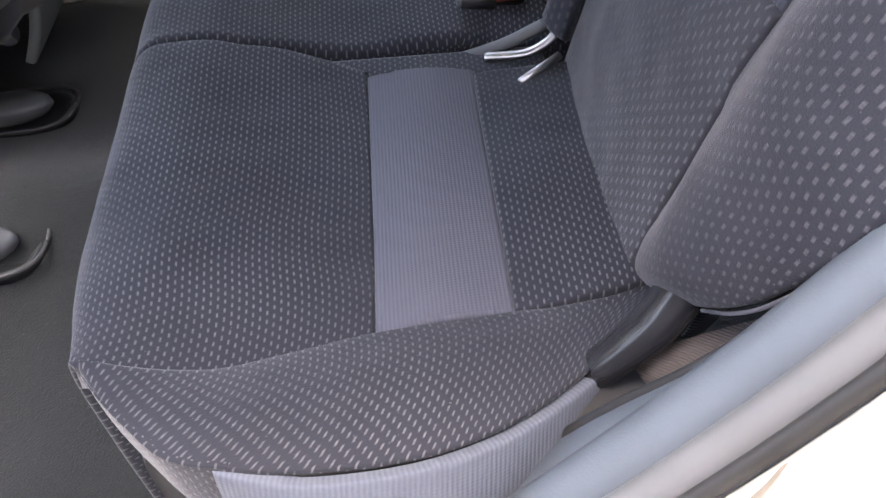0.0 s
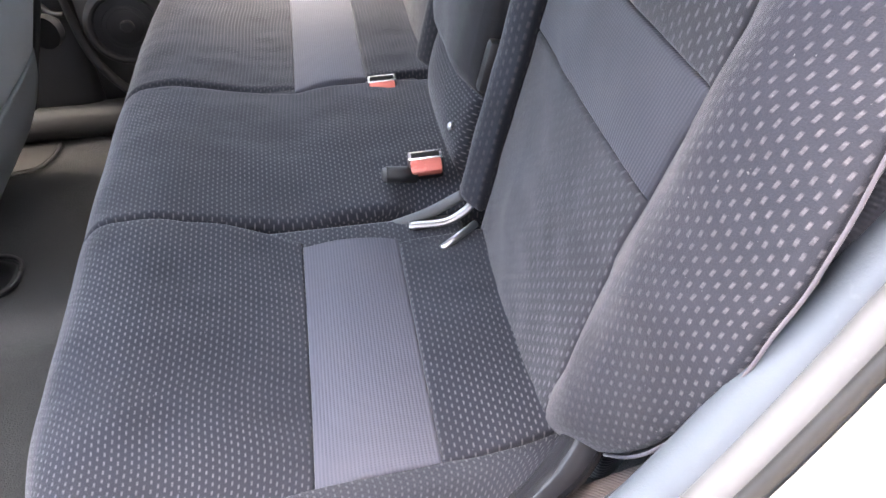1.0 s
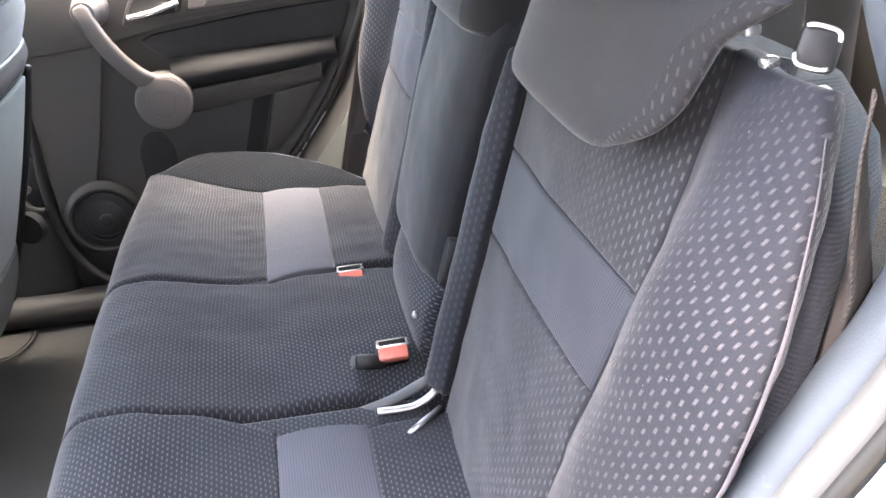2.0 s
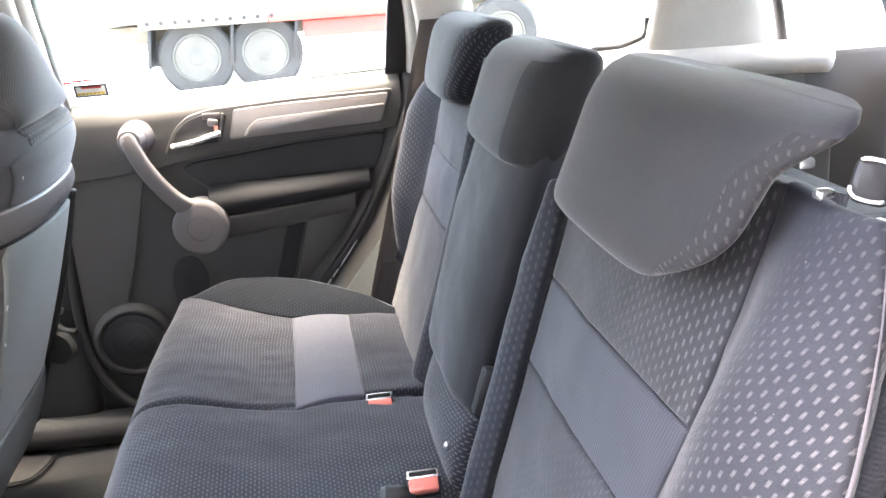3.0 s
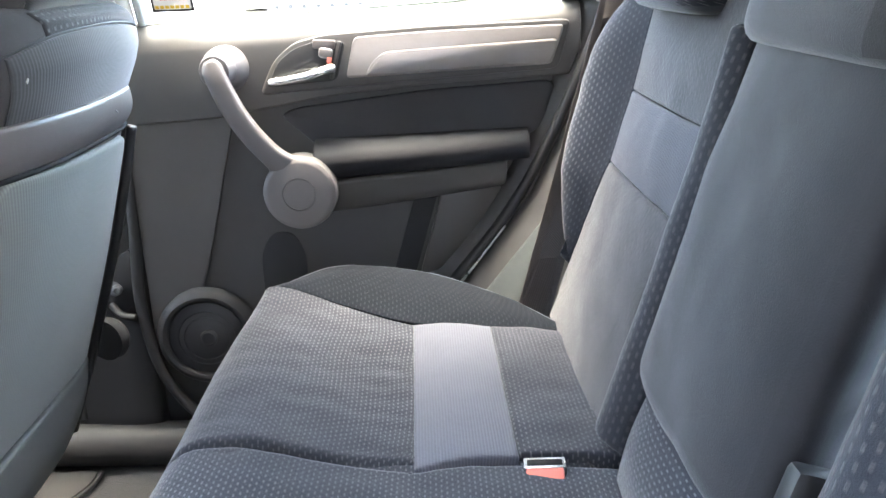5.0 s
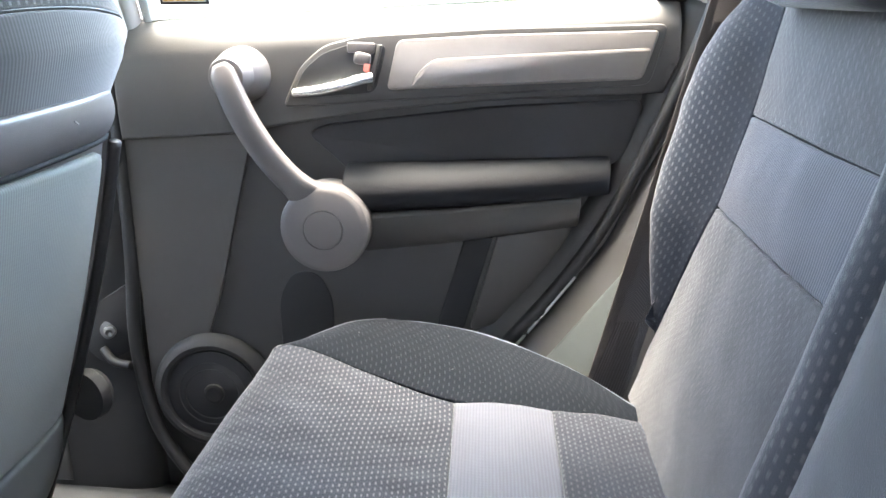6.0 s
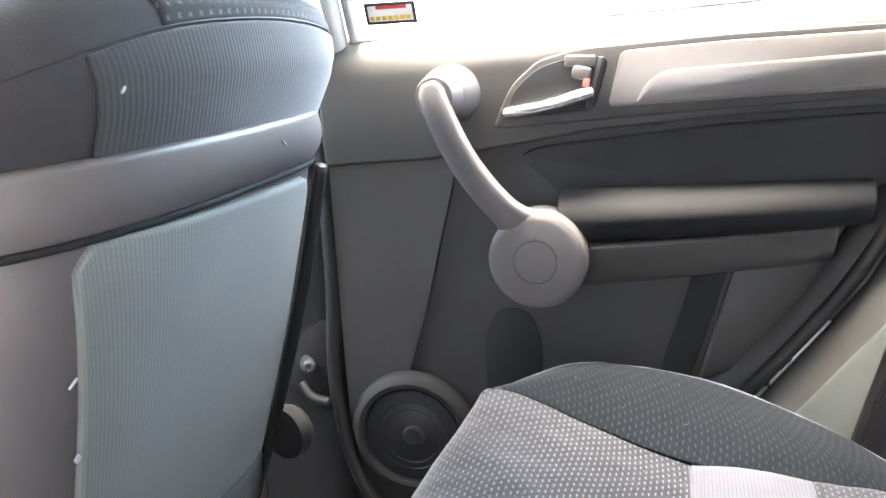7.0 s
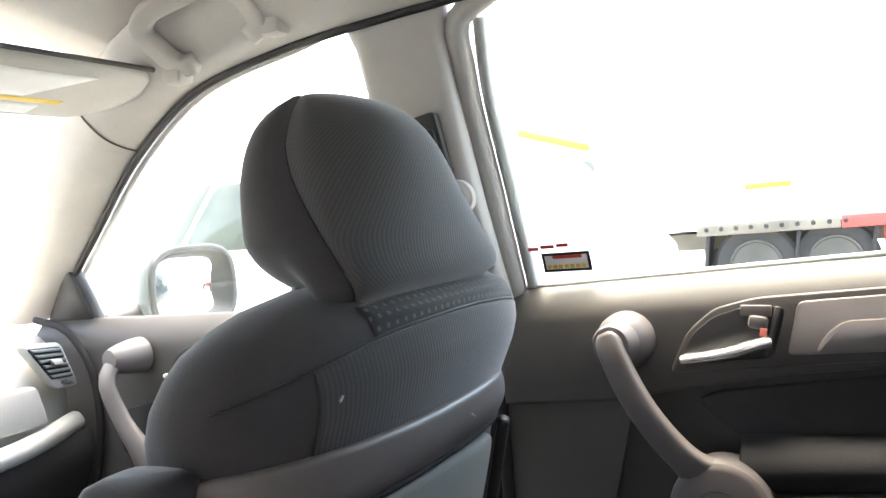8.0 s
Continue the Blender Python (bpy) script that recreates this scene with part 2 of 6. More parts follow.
m_hub = outdoor("dull_grey_hub_paint", (0.07, 0.068, 0.06), 4.0, 0.6)
m_pale = outdoor("dusty_pale_glazing", (0.17, 0.19, 0.16), 3.0, 0.4, 0.1, 0.05)
m_rust = outdoor("dusty_steel", (0.17, 0.15, 0.12), 4.0, 0.6)
m_redpaint = outdoor("faded_red_paint", (0.55, 0.06, 0.05), 2.0, 0.4, 0.15)
m_orange = outdoor("orange_reflector", (0.75, 0.22, 0.04), 3.0, 0.3, 0.1)
m_yellow = outdoor("yellow_sticker_print", (0.75, 0.50, 0.05), 30.0, 0.5, 0.05)
m_paper = outdoor("white_sticker_paper", (0.8, 0.8, 0.78), 30.0, 0.5, 0.04)
m_glass = glass("clear_glass", (0.93, 0.97, 0.95))
m_mirror = Nodes("mirror").done((0.9, 0.9, 0.9), 0.02, 1.0)

# ---- building helpers ----


def thing(name, base, label, category, group="", kind=""):
    ob = new(name)
    ob.empty_display_size = 0.05
    ob.location = base
    return tagged(ob, label, category, group, kind)


def mesh_ob(name, verts, faces, mat, parent=None, label="", uv=None, smooth=True):
    me = bpy.data.meshes.new(name)
    me.from_pydata([tuple(map(float, v)) for v in verts], [], faces)
    if uv is not None:
        layer = me.uv_layers.new(name="UVMap")
        flat = np.empty(len(me.loops) * 2)
        idx = np.empty(len(me.loops), dtype=np.int64)
        me.loops.foreach_get("vertex_index", idx)
        flat[:] = np.asarray(uv, float)[idx].ravel()
        layer.data.foreach_set("uv", flat)
    if smooth:
        me.polygons.foreach_set("use_smooth", [True] * len(me.polygons))
    me.materials.append(mat)
    me.validate()
    me.update()
    ob = new(name, me)
    if parent is not None:
        ob.parent = parent
        root = parent
        while root.parent:
            root = root.parent
        if parent is root:
            ob.matrix_parent_inverse = Matrix.Translation(root.location).inverted()
    if label:
        tagged(ob, label)
    return ob


def part(name, bm, mat, parent=None, label="", smooth=True):
    bmesh.ops.recalc_face_normals(bm, faces=bm.faces)
    verts = [v.co.copy() for v in bm.verts]
    bm.verts.index_update()
    faces = [[v.index for v in f.verts] for f in bm.faces]
    bm.free()
    uv = [(v.x + v.y, v.z) for v in verts]
    ob = mesh_ob(name, verts, faces, mat, parent, label, uv, smooth)
    if smooth:
        ob.data.set_sharp_from_angle(angle=radians(40))
    return ob


def curve(xs, ys):
    """A smooth function through the points (Catmull-Rom); ys may be rows."""
    xs, ys = np.asarray(xs, float), np.asarray(ys, float)
    m = np.gradient(ys, xs, axis=0)

    def f(x):
        x = min(max(x, xs[0]), xs[-1])
        i = min(max(int(np.searchsorted(xs, x)) - 1, 0), len(xs) - 2)
        h = xs[i + 1] - xs[i]
        t = (x - xs[i]) / h
        return (2 * t**3 - 3 * t**2 + 1) * ys[i] + (t**3 - 2 * t**2 + t) * h * m[i] + (3 * t**2 - 2 * t**3) * ys[i + 1] + (t**3 - t**2) * h * m[i + 1]

    return f


def path(points):
    """A smooth curve through points, from 0 to 1 by length."""
    p = np.asarray(points, float)
    d = np.concatenate(([0], np.cumsum(np.linalg.norm(np.diff(p, axis=0), axis=1))))
    return curve(d / d[-1], p)


def panel(name, surf, nu, nv, mat, parent, back=0.03, roll=0.006, flip=False, label="", closed=True):
    """A padded panel over surf(u, v): its edges roll down into the seams, and it has a back."""
    def fine(n, length):
        s = list(np.linspace(0, 1, n + 1))
        e = [roll * q / length for q in (0.12, 0.35, 0.65, 1.0)] if roll else []
        return np.unique(np.round(np.array(s + e + [1 - q for q in e]), 5))

    mid = [np.asarray(surf(u, 0.5), float) for u in np.linspace(0, 1, 9)]
    lu = sum(np.linalg.norm(b - a) for a, b in zip(mid, mid[1:]))
    mid = [np.asarray(surf(0.5, v), float) for v in np.linspace(0, 1, 9)]
    lv = sum(np.linalg.norm(b - a) for a, b in zip(mid, mid[1:]))
    us, vs = fine(nu, lu), fine(nv, lv)
    P = np.array([[np.asarray(surf(u, v), float) for v in vs] for u in us])
    a, b = np.gradient(P, us, axis=0), np.gradient(P, vs, axis=1)
    N = np.cross(a, b)
    N /= np.maximum(np.linalg.norm(N, axis=2, keepdims=True), 1e-9)
    if flip:
        N = -N
    cu = np.concatenate((np.zeros((1, len(vs))), np.cumsum(np.linalg.norm(np.diff(P, axis=0), axis=2), axis=0)))
    cv = np.concatenate((np.zeros((len(us), 1)), np.cumsum(np.linalg.norm(np.diff(P, axis=1), axis=2), axis=1)), axis=1)
    dist = np.minimum(np.minimum(cu, cu[-1:] - cu), np.minimum(cv, cv[:, -1:] - cv))
    if roll:
        k = np.clip(1 - dist / roll, 0, 1)
        Q = P - N * (roll * (1 - np.sqrt(1 - k * k)))[..., None]
    else:
        Q = P
    nU, nV = len(us), len(vs)
    verts = list(Q.reshape(-1, 3))
    uv = list(np.stack((cu, cv), axis=2).reshape(-1, 2))
    faces = []
    for i in range(nU - 1):
        for j in range(nV - 1):
            f = [i * nV + j, (i + 1) * nV + j, (i + 1) * nV + j + 1, i * nV + j + 1]
            faces.append(f[::-1] if flip else f)
    ring = [i * nV for i in range(nU)] + [(nU - 1) * nV + j for j in range(1, nV)] + [i * nV + nV - 1 for i in range(nU - 2, -1, -1)] + [j for j in range(nV - 2, 0, -1)]
    flatN, base = N.reshape(-1, 3), len(verts)
    flatP = P.reshape(-1, 3)
    for r in ring:
        verts.append(flatP[r] - flatN[r] * back)
        iu, iv = divmod(r, nV)
        du = -back if iu == 0 else back if iu == nU - 1 else 0.0
        dv = -back if iv == 0 else back if iv == nV - 1 else 0.0
        uv.append((uv[r][0] + du, uv[r][1] + dv))
    n = len(ring)
    for i in range(n):
        f = [ring[i], base + i, base + (i + 1) % n, ring[(i + 1) % n]]
        faces.append(f[::-1] if flip else f)
    if closed:
        c = len(verts)
        verts.append(np.mean([verts[base + i] for i in range(n)], axis=0))
        uv.append((0, 0))
        for i in range(n):
            f = [base + i, c, base + (i + 1) % n]
            faces.append(f[::-1] if flip else f)
    return mesh_ob(name, verts, faces, mat, parent, label, uv)


def oval(center, a, b, power=2.5, n=36):
    """A superellipse ring."""
    c, a, b = (np.asarray(q, float) for q in (center, a, b))
    out = []
    for i in range(n):
        t = 2 * math.pi * i / n
        x, y = math.cos(t), math.sin(t)
        out.append(c + a * math.copysign(abs(x) ** (2 / power), x) + b * math.copysign(abs(y) ** (2 / power), y))
    return np.array(out)


def loft(name, rings, mat, parent, label="", pick=None, keep=None):
    """Skin over rings of equal count, closed at both ends. pick: keep only faces whose centre passes;
    keep(ring, column): keep only these faces (ring -1: the caps)."""
    n = len(rings[0])
    verts, uv, along = [], [], 0.0
    for k, r in enumerate(rings):
        if k:
            along += float(np.mean(np.linalg.norm(r - rings[k - 1], axis=1)))
        around = 0.0
        for i in range(n):
            verts.append(r[i])
            uv.append((around, along))
            around += float(np.linalg.norm(r[(i + 1) % n] - r[i]))
    faces = []
    for k in range(len(rings) - 1):
        for i in range(n):
            j = (i + 1) % n
            if keep is None or keep(k, i):
                faces.append([k * n + i, k * n + j, (k + 1) * n + j, (k + 1) * n + i])
    for k, flip in ((0, True), (len(rings) - 1, False)):
        if keep is not None and not keep(-1, 0):
            continue
        c = len(verts)
        verts.append(np.mean(rings[k], axis=0))
        uv.append((0, along))
        for i in range(n):
            f = [k * n + i, k * n + (i + 1) % n, c]
            faces.append(f[::-1] if flip else f)
    va = np.array(verts)
    if pick or keep:
        faces = [f for f in faces if pick is None or pick(va[f].mean(axis=0))]
        used = sorted({i for f in faces for i in f})
        at = {i: k for k, i in enumerate(used)}
        va, uv = va[used], [uv[i] for i in used]
        faces = [[at[i] for i in f] for f in faces]
    return mesh_ob(name, va, faces, mat, parent, label, uv)


def tube(name, points, r, mat, parent, label="", n=10, flat=1.0, smooth=14, up=(0, 0, 1)):
    """A round or flattened bar along a smooth line."""
    f = path(points)
    pts = [f(i / smooth / (len(points) - 1)) for i in range(smooth * (len(points) - 1) + 1)]
    rings, prev = [], None
    for i, p in enumerate(pts):
        d = pts[min(i + 1, len(pts) - 1)] - pts[max(i - 1, 0)]
        d = d / max(np.linalg.norm(d), 1e-9)
        if prev is None:
            s = np.cross(d, up)
            if np.linalg.norm(s) < 1e-3:
                s = np.cross(d, (1, 0, 0))
        else:
            s = prev - d * (prev @ d)
        s = s / np.linalg.norm(s)
        prev = s
        rr = r(i / (len(pts) - 1)) if callable(r) else r
        rings.append(oval(p, s * rr, np.cross(s, d) * rr * flat, 2.0, n))
    return loft(name, rings, mat, parent, label)


def rbox(name, center, size, mat, parent, bevel=0.004, rot=(0, 0, 0), label="", seg=2):
    bm = bmesh.new()
    bmesh.ops.create_cube(bm, size=1.0)
    bmesh.ops.scale(bm, vec=size, verts=bm.verts)
    if bevel:
        bmesh.ops.bevel(bm, geom=bm.edges[:], offset=min(bevel, min(size) * 0.49), segments=seg, affect="EDGES", profile=0.5)
    bmesh.ops.transform(bm, matrix=pose(*center, *rot), verts=bm.verts)
    return part(name, bm, mat, parent, label)


def rounded(points, r, n=5):
    """A polygon with its corners rounded."""
    out, p = [], [np.asarray(q, float) for q in points]
    for i, c in enumerate(p):
        a, b = p[i - 1] - c, p[(i + 1) % len(p)] - c
        k = min(r, 0.45 * np.linalg.norm(a), 0.45 * np.linalg.norm(b))
        s, e = c + a / np.linalg.norm(a) * k, c + b / np.linalg.norm(b) * k
        for t in np.linspace(0, 1, n):
            out.append((1 - t) ** 2 * s + 2 * t * (1 - t) * c + t * t * e)
    return out


def prism(name, poly, place, h0, h1, mat, parent, bevel=0.003, label=""):
    """A plate: the outline poly raised from h0 to h1 by place(a, b, h), with a bevelled face."""
    p = np.array(poly, float)
    area = sum(p[i - 1][0] * p[i][1] - p[i][0] * p[i - 1][1] for i in range(len(p)))
    if area < 0:
        p = p[::-1]
    d = np.roll(p, -1, axis=0) - np.roll(p, 1, axis=0)
    nrm = np.stack((-d[:, 1], d[:, 0]), axis=1) / np.maximum(np.linalg.norm(d, axis=1), 1e-9)[:, None]
    sign = 1 if h1 > h0 else -1
    levels = [(0, h0), (0, h1 - sign * bevel), (0.3 * bevel, h1 - 0.3 * sign * bevel), (bevel, h1)]
    verts, faces, n = [], [], len(p)
    for inset, h in levels:
        verts += [place(*(q + m * inset), h) for q, m in zip(p, nrm)]
    for k in range(len(levels) - 1):
        for i in range(n):
            j = (i + 1) % n
            faces.append([k * n + i, k * n + j, (k + 1) * n + j, (k + 1) * n + i])
    faces.append(list(range(n))[::-1])
    faces.append([(len(levels) - 1) * n + i for i in range(n)])
    bm = bmesh.new()
    vs = [bm.verts.new(v) for v in verts]
    for f in faces:
        bm.faces.new([vs[i] for i in f])
    return part(name, bm, mat, parent, label)


def lathe(name, center, axis, profile, mat, parent, label="", n=40):
    """Turned shape: profile rows of (radius, distance along axis)."""
    ax = Vector(axis).normalized()
    s = ax.orthogonal().normalized()
    t = ax.cross(s)
    c = Vector(center)
    rings = [np.array([c + ax * h + (s * math.cos(2 * math.pi * i / n) + t * math.sin(2 * math.pi * i / n)) * max(r, 1e-4) for i in range(n)]) for r, h in profile]
    ob = loft(name, rings, mat, parent, label)
    ob.data.set_sharp_from_angle(angle=radians(28))
    return ob

# ---- setting: ground, car floor, roof, pillars, walls ----


def setting(ob, label, category):
    return tagged(ob, label, category, kind="structure")


bm = bmesh.new()
bmesh.ops.create_grid(bm, x_segments=60, y_segments=60, size=400.0)
setting(part("ground", bm, m_ground), "pale sunlit gravel yard ground under the parked cars", "ground")

# added out of view: holds back sky light at the open doorway
setting(rbox("wall_unseen_near", (-1.0, -2.4, 2.4), (18.0, 0.3, 4.8), m_blockwall, None, 0.02), "plain unseen grey wall added to cut the light from the near side", "wall")

FLOOR = 0.475


def floor_surf(u, v):
    x, y = -1.35 + 1.6 * u, -0.02 + 1.42 * v
    hump = 0.05 * math.exp(-(((y - 0.64) / 0.13) ** 2))
    toe = max(0.0, -0.85 - x) * 0.9
    return x, y, FLOOR + hump + toe + 0.006 * noise.noise((x * 5, y * 5, 0))


setting(panel("floor", floor_surf, 60, 60, m_carpet, None, 0.04, 0.0, closed=False), "worn dark grey carpet on the car floor", "floor")

# carpet riser and pan below the bench
setting(panel("floor_riser", lambda u, v: (0.10 + 0.05 * u, 0.0 + 1.29 * v, FLOOR + 0.2 * u), 4, 20, m_carpet, None, 0.03, 0.0, True), "dark carpeted riser under the rear bench", "floor")
setting(rbox("cargo_floor", (0.98, 0.64, 0.62), (1.05, 1.3, 0.04), m_carpet, None, 0.01), "dark carpet floor of the cargo area", "floor")

ROOF_EDGE = 1.24


def roof_z(x, y):
    return 1.605 - 0.045 * abs((y - 0.64) / 0.6) ** 2.6 - 0.075 * max(0.0, (-0.25 - x) / 0.45) ** 2 - 0.05 * max(0.0, (x - 0.8) / 0.7) ** 2


def roof_surf(u, v):
    x, y = -0.62 + 2.12 * u, 0.04 + 1.2 * v
    return x, y, roof_z(x, y)


setting(panel("ceiling", roof_surf, 40, 30, m_roof, None, 0.05, 0.0, True), "soft beige fabric headliner of the car roof", "ceiling")
setting(panel("roof_skin", lambda u, v: Vector(roof_surf(u, v)) + Vector((0, 0, 0.06)), 20, 20, m_body, None, 0.01, 0.0), "white painted outer roof skin", "roof")


def far_edge(z):
    """Rear edge of the door opening, over height."""
    return float(np.interp(z, [0.50, 0.66, 0.776, 0.905, 1.059, 1.187], [0.06, 0.20, 0.312, 0.415, 0.495, 0.545]))


def rail(name, pts, r, mat, label, category, flat=1.0, up=(0, 0, 1), n=12):
    return setting(tube(name, pts, r, mat, None, n=n, flat=flat, up=up), label, category)


# roof side rails above the door openings
ARCH = [(-0.98, 1.42, 1.167), (-0.80, 1.362, 1.300), (-0.646, 1.31, 1.404), (-0.503, 1.27, 1.467), (-0.36, 1.25, 1.492), (-0.20, 1.24, 1.505), (0.1, 1.24, 1.515), (0.38, 1.245, 1.505), (0.52, 1.262, 1.455)]
for tag, s in (("far", 1), ("near", -1)):
    yy = lambda y: y if s > 0 else 1.28 - y
    rail("roof_rail_" + tag, [(x, yy(y - 0.02), z + 0.046) for x, y, z in ARCH[5 if s > 0 else 2:]] + [(0.9, yy(1.225), 1.53), (1.45, yy(1.21), 1.45)], 0.046, m_cream, "light beige moulded trim along the roof side", "trim", 0.9)
    rail("roof_seal_" + tag, [(x, yy(y - 0.003), z - 0.003) for x, y, z in ARCH], 0.006, m_rubber, "black rubber door seal along the roof edge", "seal")

arch_line = path(ARCH[:7])
arch_reach = curve([0, 0.18, 0.34, 0.5, 0.7, 1.0], [(-0.085, -0.055, 0.005), (-0.080, -0.060, 0.025), (-0.065, -0.075, 0.050), (-0.035, -0.095, 0.062), (-0.005, -0.105, 0.062), (0.0, -0.105, 0.058)])


def arch_trim(u, v):
    swell = math.sin(math.pi * min(1.0, 0.12 + 0.88 * v))
    return arch_line(u) + arch_reach(u) * v + np.array((0.0, -0.016, -0.016)) * swell + np.array((0, 0.004, 0.004))


setting(panel("arch_trim_far", arch_trim, 60, 12, m_cream, None, 0.012, 0.004, False, closed=False), "light beige moulded trim over the front door opening", "trim")
rail("arch_trim_joint", [arch_trim(0.36 + 0.02 * v, v) + np.array((0.0, -0.001, -0.001)) for v in np.linspace(0.05, 0.95, 8)], 0.0012, m_mid, "thin joint line in the pillar trim", "trim")

# A pillar of the near side
for name, s in (("pillar_a_near", -1),):
    yy = lambda y: y if s > 0 else 1.28 - y
    rings = []
    for t in np.linspace(0, 1, 12):
        c = np.array((-1.045 + 0.40 * t, yy(1.375 - 0.110 * t), 1.14 + 0.30 * t + 0.06 * t * (1 - t)))
        rings.append(oval(c, (0.045 + 0.02 * (1 - t), 0, -0.03), (0.01, (0.042 + 0.02 * (1 - t)), 0.01), 2.6, 20))
    setting(loft(name, rings, m_cream, None), "light beige windscreen pillar trim", "pillar")

# B pillar, upper trim
def b_pillar(name, s):
    yy = lambda y: y if s > 0 else 1.28 - y
    rings = []
    for t in np.linspace(0, 1, 14):
        z = 1.12 + 0.42 * t
        y = 1.395 - 0.14 * t - 0.01 * math.sin(math.pi * t)
        w = 0.058 - 0.004 * math.sin(math.pi * t) + 0.05 * max(0, t - 0.86) ** 1.2 * 4
        rings.append(oval((-0.190 - 0.015 * t, yy(y), z), (w, 0, 0), (0, 0.022, 0), 3.5, 24))
    setting(loft(name, rings, m_cream, None), "light beige centre pillar trim between the doors", "pillar")
    rings = []
    for t in np.linspace(0, 1, 10):
        z = FLOOR + 0.02 + 0.63 * t
        rings.append(oval((-0.225 - 0.03 * (1 - t), yy(1.405), z), (0.075 + 0.02 * (1 - t) ** 2, 0, 0), (0, 0.03, 0), 4, 24))
    setting(loft(name + "_lower", rings, m_ring, None), "dark grey plastic lower centre pillar trim", "pillar")


b_pillar("pillar_b_far", 1)
rail("door_jamb_far", [(far_edge(z) + 0.012, 1.405, z) for z in (0.52, 0.60, 0.70, 0.776, 0.905, 1.059, 1.187)], 0.04, m_dark, "dark painted jamb behind the far door edge", "trim")

# door sill on the far side
rail("sill_far", [(-1.2, 1.375, 0.515), (-0.4, 1.375, 0.52), (0.1, 1.37, 0.53), (0.3, 1.33, 0.62)], 0.04, m_ring, "dark plastic door sill cover", "trim", 0.9)
setting(rbox("sill_body_far", (-0.4, 1.44, 0.44), (1.8, 0.12, 0.16), m_dark, None, 0.02), "dark inner rocker of the car body", "trim")

setting(rbox("jamb_lower_far", (-0.09, 1.428, 0.62), (0.30, 0.02, 0.34), m_dark, None, 0.006), "dark painted lower door jamb of the car body", "trim")

# rear quarter trim, far side: shell from the door edge to behind the seat
def quarter_surf(s):
    def f(u, v):
        z = 0.56 + 0.64 * v
        x0 = far_edge(z) + (0.02 if s > 0 else 0.085)
        x = x0 + (1.42 - x0) * u ** 1.4
        y = 1.362 - 0.085 * (1 - (1 - min(1.0, u * 3.2)) ** 2) + 0.03 * v * u
        return x, (y if s > 0 else 1.322 - y), z
    return f


setting(panel("wall_quarter_far", quarter_surf(1), 40, 20, m_grey, None, 0.03, 0.008), "dark grey moulded quarter trim beside the rear seat", "wall")
setting(panel("wall_quarter_lower", lambda u, v: (far_edge(0.6 + 0.32 * v) + 0.055 + 0.14 * u, 1.318 - 0.02 * u - 0.016 * math.sin(3.1 * u), 0.6 + 0.32 * v), 10, 14, m_sidetrim, None, 0.02, 0.006), "pale grey plastic wheel arch panel beside the seat", "wall")
setting(panel("wall_quarter_near", quarter_surf(-1), 40, 20, m_trim, None, 0.03, 0.008, True), "pale blue-grey quarter trim by the open door", "wall")

# door opening seals
rail("door_seal_far", [(far_edge(z) + 0.004, 1.352, z) for z in (0.56, 0.66, 0.776, 0.905, 1.059, 1.187)] + [(0.565, 1.335, 1.30), (0.55, 1.29, 1.43)], 0.0085, m_rubber, "black rubber seal round the far rear door opening", "seal")
rail("seal_lip_far", [(far_edge(z) + 0.017, 1.347, z) for z in (0.60, 0.70, 0.776, 0.87)], 0.002, m_steel, "bright worn edge of the far door seal", "seal")
rail("door_seal_front", [(-0.158, 1.375, 1.17), (-0.16, 1.375, 0.9), (-0.165, 1.372, 0.74), (-0.14, 1.368, 0.63), (-0.09, 1.362, 0.565), (0.03, 1.36, 0.535)], 0.009, m_rubber, "black rubber seal along the front of the far rear door", "seal")

# near side: arch trim, weatherstrip and painted flange of the open doorway
NE = [(far_edge(z) + 0.006 + 0.13 * max(0.0, z - 0.85), z) for z in (0.50, 0.58, 0.66, 0.776, 0.905, 1.059, 1.187)] + [(0.575, 1.30), (0.56, 1.42)]
NY = [-0.085] * 7 + [-0.06, -0.01]
def lean(i):
    return NY[i]
rail("arch_trim_near", [(x + 0.048, lean(i) + 0.054, z + 0.010) for i, (x, z) in enumerate(NE)], 0.024, m_trim, "pale blue-grey arch trim beside the rear seat", "trim", 0.9)
def arch_point(i, dx, dy, dz):
    return NE[i][0] + 0.048 + dx, lean(i) + 0.054 + dy, NE[i][1] + 0.010 + dz


shelf_edge = path([arch_point(1, 0.025, 0.06, 0), arch_point(2, 0.025, 0.06, 0), arch_point(3, 0.022, 0.055, 0.003), arch_point(4, 0.0, 0.022, 0), arch_point(5, -0.005, 0.012, 0)])
shelf_low = path([arch_point(i, 0, 0.006, 0.014) for i in (1, 2, 3, 4, 5)])
setting(panel("arch_shelf_near", lambda u, v: shelf_edge(u) * (1 - v) + shelf_low(u) * v + np.array((0, 0, 0.006 * math.sin(math.pi * v))), 30, 8, m_trim, None, 0.008, 0.002, True), "pale blue-grey trim shelf beside the rear seat", "trim")
rail("arch_gap_near", [tuple(shelf_edge(t)) for t in np.linspace(0, 1, 9)], 0.004, m_rubber, "dark gap along the arch trim", "seal")
rail("weatherstrip_near", [(x + 0.030, lean(i) + 0.024, z + 0.005) for i, (x, z) in enumerate(NE)], 0.013, m_seal, "grey rubber weatherstrip round the open doorway", "seal")
rail("weatherstrip_lip_near", [(x + 0.024, lean(i) + 0.009, z + 0.002) for i, (x, z) in enumerate(NE)], 0.005, m_rubber, "thin dark lip of the doorway weatherstrip", "seal")
